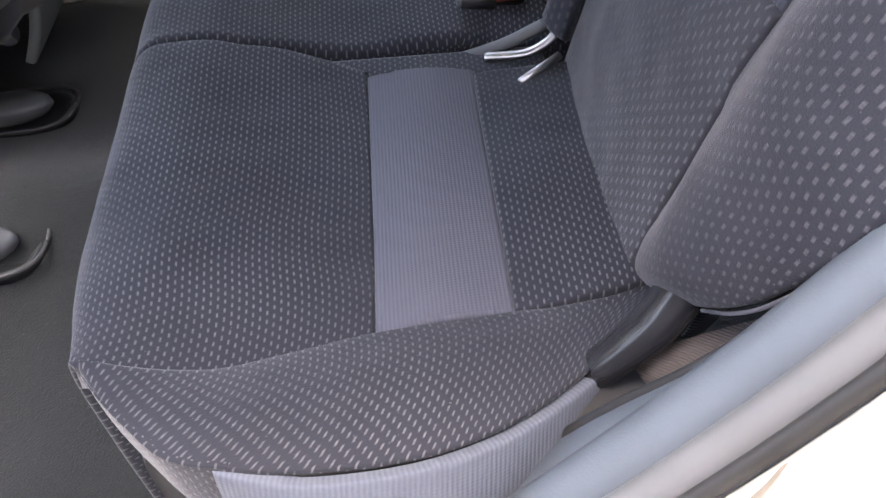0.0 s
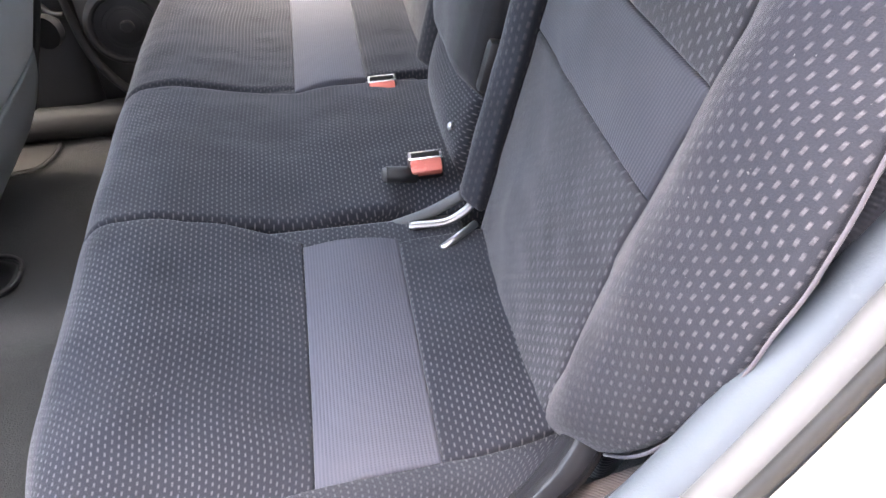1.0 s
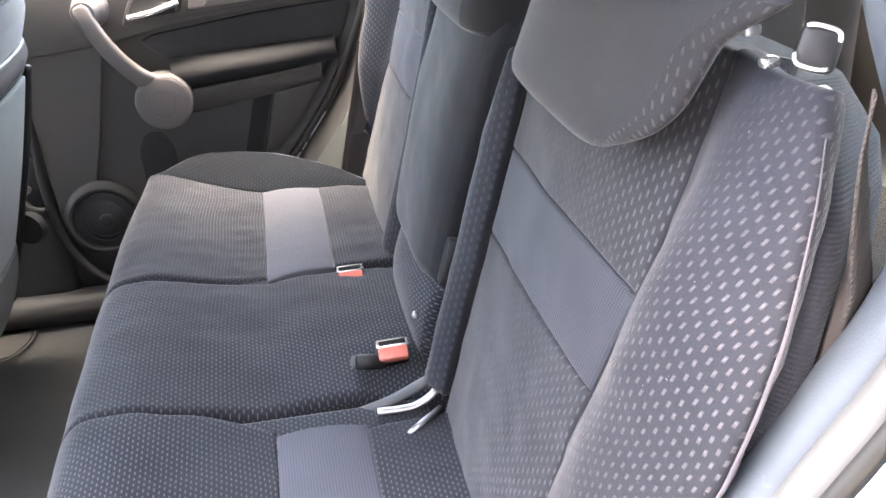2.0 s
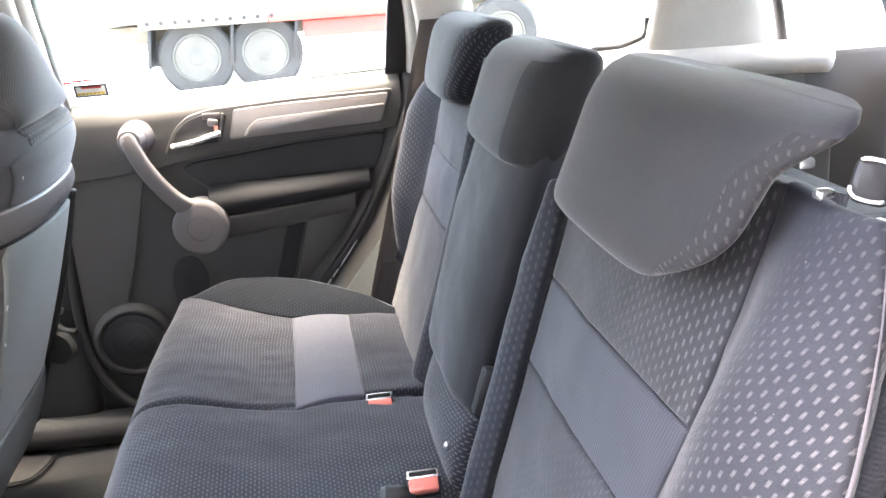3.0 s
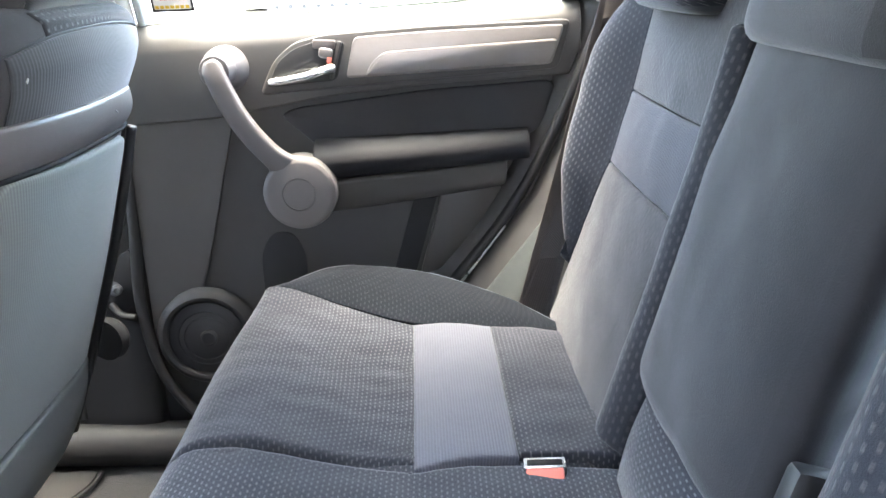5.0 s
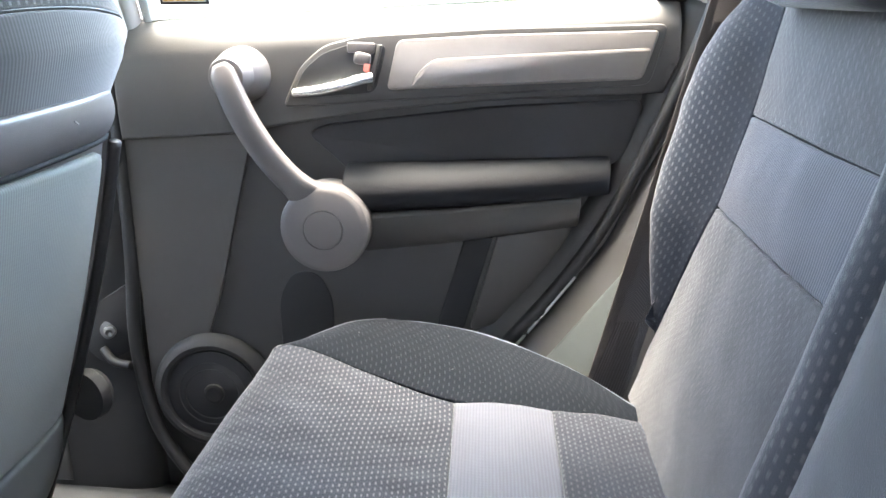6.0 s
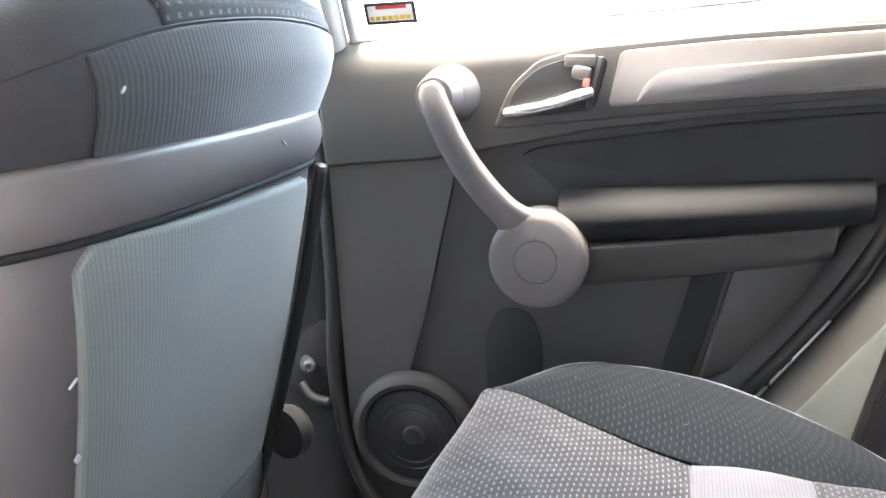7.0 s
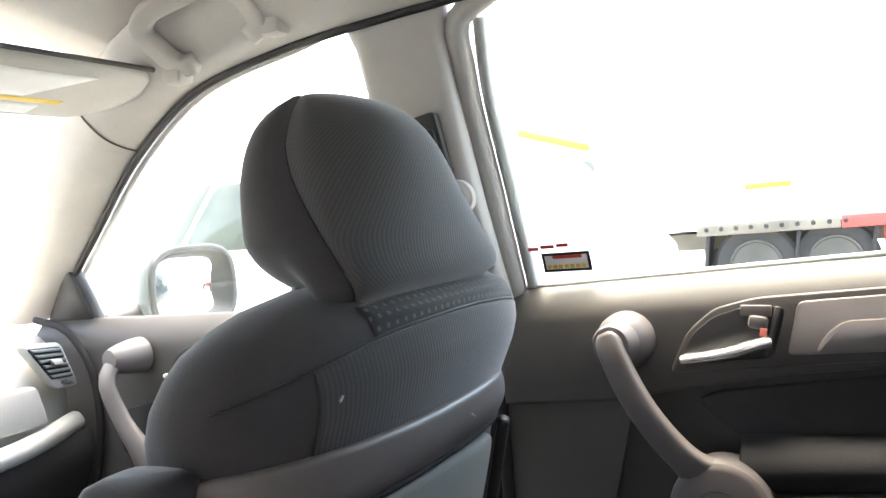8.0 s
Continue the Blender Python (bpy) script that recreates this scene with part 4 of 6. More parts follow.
ringp = rounded([(-0.0098, -0.0108), (0.0098, -0.0108), (0.0098, 0.0108), (-0.0098, 0.0108)], 0.006)
ringq = [pc(a, b, 0.0045) for a, b in ringp]
for lo, hi in ((10, 18), (0, 8)):
    tube("catch_rim", ringq[lo:hi], 0.0014, m_chrome, catch, "bright curved edge of the catch", 6, 1.0, 2)
for a, b in ((-0.036, 0.002), (-0.022, -0.012), (0.008, -0.021)):
    rbox("catch_clip", tuple(pc(a, b, -0.006)), (0.010, 0.008, 0.006), m_steel, catch, 0.002)

# ---- far rear door ----
door = thing("rear_door", (0.15, 1.39, 0.55), "closed far rear door with grey panel, cloth insert and silver trim", "car door")


def wall_at(base):
    """Raises plates from the door's inner side towards the cabin."""
    return lambda a, b, h: Vector((a, base - h, b))


def belt(x):
    return 1.172 + 0.043 * (x + 0.1)


def door_back(u, v):
    z = 0.56 + (1.15 - 0.56) * v
    x0, x1 = -0.152, far_edge(z) - 0.006
    if z < 0.72:
        x0 = -0.152 + 0.16 * ((0.72 - z) / 0.16) ** 2.2
    x = x0 + (x1 - x0) * u
    return x, 1.385, z


# darker grey than the front piece: shade of this set-back area as colour
lower = panel("lower_panel", door_back, 30, 24, m_dark, door, 0.03, 0.006)


def upper(u, v):
    x = -0.152 + (far_edge(1.13) - 0.004 + 0.152) * u
    lo = float(np.interp(x, [-0.16, -0.02, 0.05, 0.16, 0.3, 0.55], [1.038, 1.044, 1.055, 1.072, 1.083, 1.092]))
    hi = belt(x) + 0.012
    z = lo + (hi - lo) * v
    x = min(x, far_edge(z) - 0.004)
    roll = max(0.0, (z - (hi - 0.045)) / 0.045)
    return x, 1.366 + 0.042 * roll**2 - 0.004 * math.sin(math.pi * min(1, v * 1.3)), z


panel("upper_panel", upper, 40, 26, m_grey, door, 0.03, 0.004)


def front_piece(u, v):
    z = 0.625 + (1.046 - 0.625) * v
    x0 = -0.152 + 0.16 * (max(0.0, 0.72 - z) / 0.16) ** 2.2
    x1 = float(np.interp(z, [0.62, 0.70, 0.76, 0.85, 1.04], [0.03, 0.0, -0.075, -0.045, 0.006]))
    return x0 + (x1 - x0) * u, 1.372 + 0.006 * u, z


# lighter grey stands for the light this forward piece catches
panel("front_panel", front_piece, 16, 24, m_mid, door, 0.012, 0.002)
insert = prism("cloth_insert", rounded([(0.075, 1.045), (0.10, 1.055), (0.30, 1.075), (0.485, 1.083), (0.462, 1.01), (0.40, 0.985), (0.14, 0.985)], 0.02), wall_at(1.386), 0.0, 0.012, m_insert, door, 0.005, "dark cloth insert")

trim_poly = rounded([(0.178, 1.098), (0.474, 1.108), (0.4925, 1.163), (0.30, 1.160), (0.192, 1.155)], 0.008)
bezel = prism("trim_bezel", rounded([(0.052, 1.078), (0.30, 1.092), (0.484, 1.101), (0.503, 1.170), (0.30, 1.167), (0.15, 1.160), (0.105, 1.150), (0.075, 1.125)], 0.012), wall_at(1.362), -0.004, 0.006, m_grey, door, 0.003, "grey raised surround")
silver = prism("silver_trim", trim_poly, wall_at(1.356), -0.002, 0.005, m_silver, door, 0.002, "brushed silver trim plate")
prism("trim_ridge", rounded([(0.205, 1.101), (0.472, 1.110), (0.484, 1.144), (0.235, 1.134), (0.218, 1.122)], 0.008), wall_at(1.352), -0.002, 0.0055, m_silver, silver)
cup = prism("handle_cup", rounded([(0.064, 1.088), (0.164, 1.095), (0.180, 1.150), (0.140, 1.152), (0.105, 1.142), (0.080, 1.122)], 0.010), wall_at(1.356), -0.002, 0.002, m_black, door, 0.002, "black recessed lever cup")
rbox("cup_edge", (0.165, 1.353, 1.124), (0.006, 0.006, 0.055), m_grey, cup, 0.002, (0, 16, 0))
tube("door_lever", [(0.070, 1.346, 1.096), (0.10, 1.342, 1.100), (0.125, 1.340, 1.105), (0.150, 1.340, 1.112), (0.162, 1.344, 1.114)], lambda t: 0.0095 + 0.002 * t, m_chrome, cup, "chrome door lever", 12, 0.6)
rbox("lock_knob", (0.152, 1.346, 1.135), (0.020, 0.010, 0.014), m_handle, cup, 0.004, (0, 12, 0), "grey lock knob")
rbox("lock_mark", (0.157, 1.343, 1.125), (0.007, 0.006, 0.009), m_red, cup, 0.001, (0, 12, 0), "red lock mark")
rbox("lock_shelf", (0.150, 1.352, 1.147), (0.032, 0.006, 0.012), m_taupe, cup, 0.002, (0, 3, 0))

# pull handle: round mount, tapering arm, disc
ARM = path([(-0.004, 1.312, 1.131), (0.003, 1.306, 1.111), (0.016, 1.303, 1.079), (0.033, 1.302, 1.047), (0.054, 1.303, 1.017), (0.078, 1.306, 0.990), (0.100, 1.312, 0.966)])
rings = []
for t in np.linspace(0, 1, 40):
    d = ARM(min(1.0, t + 0.02)) - ARM(max(0.0, t - 0.02))
    d /= np.linalg.norm(d)
    across = np.cross(d, (0, 1, 0))
    across /= np.linalg.norm(across)
    deep = np.cross(across, d)
    w = 0.0152 + 0.001 * t + 0.020 * max(0.0, (t - 0.74) / 0.26) ** 2.2
    w *= 0.55 + 0.45 * min(1.0, (t / 0.05 + 0.02)) ** 0.5
    ring = oval(ARM(t), across * w, deep * 0.0115, 4.2, 32)
    # a flat face with a broad chamfer along the upper edge
    for p in ring:
        k = float((p - ARM(t)) @ across) / w
        if (p - ARM(t)) @ deep < 0:
            p -= deep * -0.006 * max(0.0, -k - 0.25)
    rings.append(ring)
pull = loft("pull_handle", rings, m_handle, door, "silver-grey pull handle arm")
lathe("handle_mount", (0.008, 1.372, 1.117), (-0.12, -1, 0.02), [(0.0, 0), (0.033, 0), (0.0328, 0.012), (0.0315, 0.024), (0.0285, 0.033), (0.0245, 0.037), (0.0235, 0.056), (0.021, 0.062), (0, 0.064)], m_handle, pull, "round silver-grey handle mount")
lathe("handle_disc", (0.107, 1.345, 0.943), (-0.03, -1, 0.02), [(0.0, 0), (0.052, 0), (0.053, 0.02), (0.053, 0.041), (0.0515, 0.046), (0.048, 0.049), (0.044, 0.050), (0.0240, 0.0512), (0.0234, 0.0500), (0.0226, 0.0500), (0.022, 0.0514), (0, 0.052)], m_handle, pull, "round silver-grey disc with a ring mark")

# armrest: padded roll above, grey strip below
def arm_roll(u, v):
    x = 0.125 + 0.318 * u
    a = math.pi * (0.02 + 0.78 * v)
    lo, hi = 0.953 + 0.018 * u, 1.010 + 0.006 * u
    out = 0.062 * (1 - 0.45 * u**2.5)
    return x, 1.378 - out * math.sin(a) ** 0.75, hi - (hi - lo) * (1 - math.cos(a)) / 1.8


arm = panel("armrest", arm_roll, 30, 16, m_vinyl, door, 0.03, 0.004, True, "black padded vinyl armrest roll")
panel("armrest_strip", lambda u, v: (0.13 + 0.28 * u, 1.323 + 0.028 * u**2 + 0.03 * (1 - v) ** 2, 0.898 + 0.026 * u + (0.056 - 0.010 * u) * v), 24, 10, m_mid, door, 0.04, 0.006, False, "grey plastic strip under the armrest")
# matte black strip in place of the soft shadow down the lower panel
prism("panel_shadow", [(0.268, 0.91), (0.303, 0.91), (0.262, 0.775), (0.226, 0.775)], wall_at(1.385), -0.002, 0.004, m_matte, door, 0.002)
prism("rear_piece", rounded([(0.312, 0.925), (0.408, 0.93), (0.33, 0.80), (0.272, 0.785)], 0.012), wall_at(1.386), -0.002, 0.008, m_mid, door, 0.004)
# no hollow here: a flat black plate paints the shade inside the pocket
prism("pocket", rounded([(0.026, 0.70), (0.026, 0.83), (0.045, 0.864), (0.078, 0.864), (0.096, 0.83), (0.096, 0.70)], 0.03), wall_at(1.386), -0.002, 0.0035, m_matte, door, 0.002, "oval pocket, its dark recess imitated by a matte black plate")

# speaker in its bulge
SP = (-0.068, 1.377, 0.700)
speaker = lathe("speaker", SP, (0, -1, 0), [(0.0, 0.0), (0.082, 0.0), (0.080, 0.006), (0.075, 0.013), (0.069, 0.016), (0.064, 0.015), (0.06, 0.009), (0.0, 0.008)], m_ring, door, "round dark grey speaker ring", 56)
lathe("speaker_grille", (SP[0], SP[1] - 0.0105, SP[2]), (0, -1, 0), [(0.0595, 0), (0.0595, 0.002), (0.045, 0.0035), (0.044, 0.0025), (0.036, 0.0045), (0.035, 0.0035), (0.027, 0.0055), (0.0, 0.006)], m_black, speaker, "black concentric speaker grille", 48)
lathe("speaker_cap", (SP[0] + 0.004, SP[1] - 0.0165, SP[2] + 0.002), (0, -1, 0), [(0.014, 0), (0.013, 0.003), (0.010, 0.0045), (0.006, 0.004), (0, 0.004)], m_matte, speaker, "small raised speaker cap", 20)

# window frame, black corner piece and pane of the far rear door
frame_pts = [(-0.137, 1.405, 1.16), (-0.14, 1.355, 1.30), (-0.138, 1.295, 1.44), (-0.13, 1.272, 1.492), (-0.09, 1.262, 1.512), (0.1, 1.255, 1.522), (0.38, 1.256, 1.510), (0.50, 1.272, 1.468), (0.535, 1.31, 1.37), (0.548, 1.35, 1.27), (0.548, 1.385, 1.19)]
wframe = tube("window_frame", frame_pts, 0.014, m_cream, door, "pale window frame", 12, 1.1, 8)
tube("frame_lip", [(x - 0.016, y - 0.004, z) for x, y, z in frame_pts[:4]], 0.0022, m_rubber, wframe, "thin black lip", 8, 1.0, 8)
tube("frame_seal", [(x + 0.022, y + 0.006, z) for x, y, z in frame_pts[:4]], 0.008, m_dash, wframe, "pale grey glass run", 8, 1.0, 8)
prism("corner_piece", [(0.492, 1.195), (0.552, 1.19), (0.545, 1.30), (0.530, 1.40), (0.512, 1.45), (0.500, 1.32)], lambda a, b, h: Vector((a, 1.39 - 0.43 * (b - 1.19) - h, b)), -0.01, 0.006, m_black, door, 0.003, "black corner piece of the window")


def pane(u, v):
    x = -0.12 + 0.62 * u
    z = 1.155 + (1.52 - 1.155) * v
    return x, 1.408 - 0.40 * (z - 1.155), z


gl = panel("window_pane", pane, 8, 8, m_glass, door, 0.004, 0.0, False, "clear door window glass")
gl.visible_shadow = False
tube("belt_seal", [(-0.14, 1.402, belt(-0.14) + 0.008), (0.2, 1.402, belt(0.2) + 0.008), (0.545, 1.398, belt(0.54) + 0.008)], 0.004, m_dash, door, "", 8)
prism("outer_skin", [(-0.17, 0.5), (0.06, 0.5), (0.42, 0.9), (0.56, 1.2), (-0.15, 1.165)], lambda a, b, h: Vector((a, 1.46 + h, b)), -0.02, 0.02, m_body, door, 0.006, "white painted outer skin")

sticker = thing("window_sticker", (-0.065, 1.396, 1.20), "small white, red and yellow sticker inside the door window", "sticker")
sp = lambda a, b, h: Vector((-0.065 + a, 1.3868 - 0.40 * (b + 0.0) - h, 1.209 + b))
prism("sticker_border", [(-0.030, -0.012), (0.030, -0.012), (0.030, 0.012), (-0.030, 0.012)], sp, 0.0, 0.0008, m_black, sticker, 0.0002)
prism("sticker_field", [(-0.0262, -0.0085), (0.0262, -0.0085), (0.0262, 0.0085), (-0.0262, 0.0085)], sp, 0.0009, 0.0014, m_paper, sticker, 0.0002)
prism("sticker_head", [(-0.016, 0.0045), (0.020, 0.0045), (0.020, 0.0085), (-0.016, 0.0085)], sp, 0.0015, 0.0019, m_redpaint, sticker, 0.0001)
for x0, x1, z0 in ((-0.045, -0.032, 0.0155), (-0.029, -0.012, 0.0175), (-0.009, 0.006, 0.0185)):
    prism("print_bar", [(x0, z0), (x1, z0), (x1, z0 + 0.0045), (x0, z0 + 0.0045)], sp, 0.0, 0.0008, m_redpaint, sticker, 0.0002)
for k in range(7):
    prism("print_bar", [(-0.025 + 0.0072 * k, -0.0075), (-0.0195 + 0.0072 * k, -0.0075), (-0.0195 + 0.0072 * k, -0.0030), (-0.025 + 0.0072 * k, -0.0030)], sp, 0.0015, 0.0019, m_yellow, sticker, 0.0001)

# striker bolt and check link on the lower pillar
striker = thing("door_striker", (-0.2, 1.378, 0.785), "dark steel door striker bolt on the pillar", "bolt")
lathe("bolt_head", (-0.2, 1.377, 0.786), (0.2, -1, 0), [(0.0, 0), (0.014, 0), (0.014, 0.004), (0.008, 0.006), (0.008, 0.013), (0.005, 0.015), (0, 0.012)], m_cap, striker, n=18)
tube("check_link", [(-0.212, 1.372, 0.760), (-0.195, 1.362, 0.746), (-0.172, 1.358, 0.742)], 0.006, m_ring, striker, "worn dark check link", 8)
prism("striker_recess", rounded([(-0.226, 0.815), (-0.172, 0.850), (-0.174, 0.758), (-0.212, 0.738), (-0.232, 0.756)], 0.008), wall_at(1.376), -0.004, 0.004, m_matte, striker, 0.001, "black recess round the striker")

# striker of the open door on the near flange
catch_near = thing("door_striker", (0.452, -0.10, 0.89), "dusty steel door striker on the white doorway flange", "bolt")
rbox("striker_plate", (0.450, -0.094, 0.905), (0.034, 0.008, 0.030), m_rust, catch_near, 0.003, (20, 0, 40))
tube("striker_loop", [(0.436, -0.092, 0.898), (0.436, -0.112, 0.894), (0.450, -0.118, 0.904), (0.464, -0.112, 0.914), (0.464, -0.092, 0.916)], 0.004, m_steel, catch_near, n=8, smooth=4)

# belts on the far side
belt_far = thing("seat_belt", (0.46, 1.30, 0.72), "brown-grey seat belt webbing running down beside the far seat", "seat belt")


def webbing_surf(u, v):
    z = 0.70 + 0.60 * u
    x = 0.428 + 0.26 * (z - 0.72) + 0.052 * (v - 0.5)
    return x, 1.276 - 0.004 * math.sin(3 * u) + 0.006 * v, z


panel("webbing", webbing_surf, 20, 4, m_belt, belt_far, 0.0015, 0.0)
rbox("anchor_plate", (0.425, 1.279, 0.70), (0.05, 0.006, 0.03), m_black, belt_far, 0.002)
guide = thing("belt_guide", (0.62, 1.325, 1.29), "light beige upper belt guide with dark slot on the pillar", "seat belt")
lathe("guide_plate", (0.622, 1.315, 1.312), (0, -1, 0.1), [(0, 0), (0.04, 0), (0.038, 0.012), (0.025, 0.018), (0, 0.018)], m_cream, guide, n=28)
rbox("guide_slot", (0.622, 1.294, 1.300), (0.05, 0.008, 0.012), m_black, guide, 0.003)
panel("guide_webbing", lambda u, v: (0.598 + 0.048 * v, 1.291 - 0.003 * u, 1.30 - 0.14 * u), 8, 4, m_belt, guide, 0.0015, 0.0)

belt_near = thing("seat_belt", (0.53, -0.075, 0.80), "brown-grey seat belt webbing hanging beside the near seat", "seat belt")




def near_web(u, v):
    z = 1.085 + 0.185 * u
    x = float(np.interp(z, [1.085, 1.104, 1.13, 1.16, 1.204, 1.24, 1.27], [0.586, 0.589, 0.599, 0.604, 0.598, 0.597, 0.600]))
    wide = float(np.interp(z, [1.085, 1.104, 1.13, 1.16, 1.204, 1.24, 1.27], [0.003, 0.006, 0.016, 0.019, 0.016, 0.010, 0.006]))
    return x + wide * v, -0.020 + 0.010 * v, z


panel("lower_webbing", lambda u, v: (0.43 + 0.115 * u + 0.012 * v, 0.066 - 0.030 * u - 0.026 * v, 0.802 + 0.078 * u - 0.010 * v), 12, 4, m_belt, belt_near, 0.0015, 0.0, True)
panel("webbing", near_web, 20, 4, m_belt, belt_near, 0.0015, 0.0, True)

# ---- front passenger seat ----
fseat = thing("front_seat", (-0.3, 0.975, FLOOR), "dark front passenger seat with grey mesh back panel", "car seat")
FS = 0.386


def fs_x(z):
    return -0.077 + FS * (z - 1.071)


def fs_half(z):
    return float(np.interp(z, [0.55, 0.70, 0.90, 1.05, 1.15, 1.195, 1.22, 1.235], [0.263, 0.273, 0.258, 0.240, 0.226, 0.200, 0.155, 0.08]))


FC = 1.0


def fs_right(z):
    """Half width towards the door: the shoulder swells beyond the bar."""
    return fs_half(z) + float(np.interp(z, [1.09, 1.12, 1.15, 1.19, 1.21, 1.235], [0.0, 0.022, 0.038, 0.046, 0.040, 0.020]))


def fs_left(z):
    """Half width towards the cabin's middle, narrower where the armrest folds in."""
    return fs_half(z) - float(np.interp(z, [0.55, 0.90, 1.05, 1.11, 1.15, 1.18], [0.03, 0.048, 0.048, 0.042, 0.012, 0.0]))


FW = [0.68, 0.69, 0.70, 0.72, 0.78, 0.84, 0.90, 0.96, 1.01, 1.06, 1.09, 1.115, 1.14, 1.16, 1.18, 1.195, 1.208, 1.22, 1.228, 1.235]


def fs_pow(z):
    """Squareness of the seat back: flat below, round at the shoulders."""
    return float(np.interp(z, [0.60, 0.90, 1.05, 1.12], [6.0, 4.5, 3.0, 2.3]))


def fs_ring(z, grow=0.0, n=72):
    e = float(np.interp(z, [0.5, 1.17, 1.21, 1.235], [1, 1, 0.82, 0.30]))
    d = 0.09 * e + grow
    ring = oval((fs_x(z) - 0.09, FC, z), (d, 0, 0), (0, fs_half(z) + grow, 0), fs_pow(z), n)
    for p in ring:
        if p[1] > FC:
            p[1] = FC + (p[1] - FC) * fs_right(z) / fs_half(z)
        else:
            rear = max(0.0, min(1.0, (p[0] - fs_x(z) + 0.09) / d + 1.3))
            p[1] = FC + (p[1] - FC) * (1 - rear * (1 - (fs_left(z) + grow) / (fs_half(z) + grow)))
    return ring


shell = loft("backrest", [fs_ring(z) for z in FW], m_fplain, fseat, "dark velour backrest")


def fs_back(y, z, p=0.0):
    """A point on the rear face of the front seat, p proud."""
    h = fs_right(z) if y > FC else fs_left(z)
    k = min(1.0, abs(y - FC) / (h + 1e-6))
    e = float(np.interp(z, [0.5, 1.17, 1.21, 1.235], [1, 1, 0.82, 0.30]))
    full = 0.09 * e * (1 - k ** fs_pow(z)) ** (1 / fs_pow(z)) if k < 1 else 0.0
    return np.array((fs_x(z) - 0.09 + max(full, 0.02) + p, y, z - 0.3 * p))


def fs_wrap(deg, z, p=0.0):
    """A point on the seat back by its bearing (0: straight behind, negative: towards the cabin's middle), p proud."""
    ca, sa, q = math.cos(radians(deg)), math.sin(radians(deg)), 2 / fs_pow(z)
    x = math.copysign(abs(ca) ** q, ca)
    y = math.copysign(abs(sa) ** q, sa) * fs_half(z)
    if y < 0:
        rear = max(0.0, min(1.0, x + 1.3))
        y *= 1 - rear * (1 - fs_left(z) / fs_half(z))
    return np.array((fs_x(z) - 0.09 + 0.09 * x + p * ca, FC + y + p * sa, z - 0.3 * p))


def bar(u, v):
    z = 1.070 + 0.048 * v + 0.010 * math.cos(3 * (u - 0.5))
    return fs_wrap(-92 + 170 * u, z, 0.007 + 0.007 * math.sin(math.pi * v))


panel("trim_bar", bar, 72, 8, m_taupe, fseat, 0.02, 0.005, False, "taupe plastic bar across the seat back")


def surround(u, v):
    z = 0.725 + 0.353 * v
    return fs_wrap(-92 + 167 * u, z, 0.004)


panel("back_frame", surround, 72, 20, m_taupe, fseat, 0.015, 0.004, False, "taupe plastic frame round the back panel")


def back_panel(u, v):
    top = 0.327 - 0.02 * (max(0.0, (0.05 - u) / 0.05) ** 2 + max(0.0, (u - 0.95) / 0.05) ** 2)
    z = 0.745 + top * v - 0.012 * (u - 0.5)
    a, b = FC - 0.120 - 0.042 * v, FC + 0.237 - 0.080 * v
    y = a + (b - a) * u
    return fs_back(y, z, 0.010 + 0.006 * math.sin(math.pi * u) * math.sin(math.pi * v))


panel("back_panel", back_panel, 30, 30, m_backknit, fseat, 0.015, 0.006, False, "pale grey mesh fabric back panel")
panel("back_pocket", lambda u, v: fs_back(min(FC - 0.15 + 0.39 * u, FC + 0.24), 0.60 + 0.14 * v, 0.012 + 0.008 * math.sin(math.pi * v)), 24, 12, m_bluegrey, fseat, 0.015, 0.006, False, "pale grey lower pocket flap")
tube("panel_edge", [fs_back(FC + 0.188, 1.072, 0.016), fs_back(FC + 0.203, 0.98, 0.016), fs_back(FC + 0.219, 0.88, 0.016), fs_back(FC + 0.238, 0.74, 0.016), fs_back(FC + 0.240, 0.62, 0.016)], 0.0065, m_black, fseat, "black edge cord", 8)
tube("bar_groove", [fs_wrap(-90 + 162 * u, 1.0695 + 0.010 * math.cos(3 * (u - 0.5)), 0.006) for u in np.linspace(0, 1, 40)], 0.0035, m_matte, fseat, "dark groove under the bar", 6, 1.0, 2)


def fs_seam(y):
    return 1.200 - 0.35 * (y - FC) ** 2 - 1.1 * max(0.0, FC - 0.08 - y) ** 2


def knit_surf(u, v):
    a = 0.854 - 0.018 * v
    y = a + (FC + 0.212 + 0.016 * v - a) * u
    z = 1.10 + (fs_seam(y) - 1.10) * v
    return fs_back(y, z, 0.0025)


def strip_surf(u, v):
    y = FC - 0.110 + 0.290 * u
    z = fs_seam(y) + 0.002 + 0.021 * v
    return fs_back(y, z, 0.0012)


panel("knit_cover", knit_surf, 40, 16, m_knit, fseat, 0.006, 0.0025, False, "dark mesh knit upper back cover")
panel("dash_strip", strip_surf, 40, 8, m_strip, fseat, 0.006, 0.0, False, "dark strip with small pale dashes")
tube("seam", [fs_back(0.854 - 0.20 * (z - 1.10), z, 0.001) for z in (1.118, 1.13, 1.145, 1.16, 1.180)], 0.0007, m_black, fseat, n=6, smooth=4)
tube("top_seam", [fs_back(y, fs_seam(y) + 0.0015, 0.001) for y in np.linspace(FC - 0.215, FC + 0.205, 20)], 0.0007, m_black, fseat, n=6, smooth=4)

lathe("recliner_knob", (-0.178, 1.235, 0.757), (0.35, 1, 0), [(0, 0), (0.030, 0), (0.031, 0.014), (0.027, 0.022), (0.0, 0.024)], m_ring, fseat, "charcoal round recliner cover", 28)

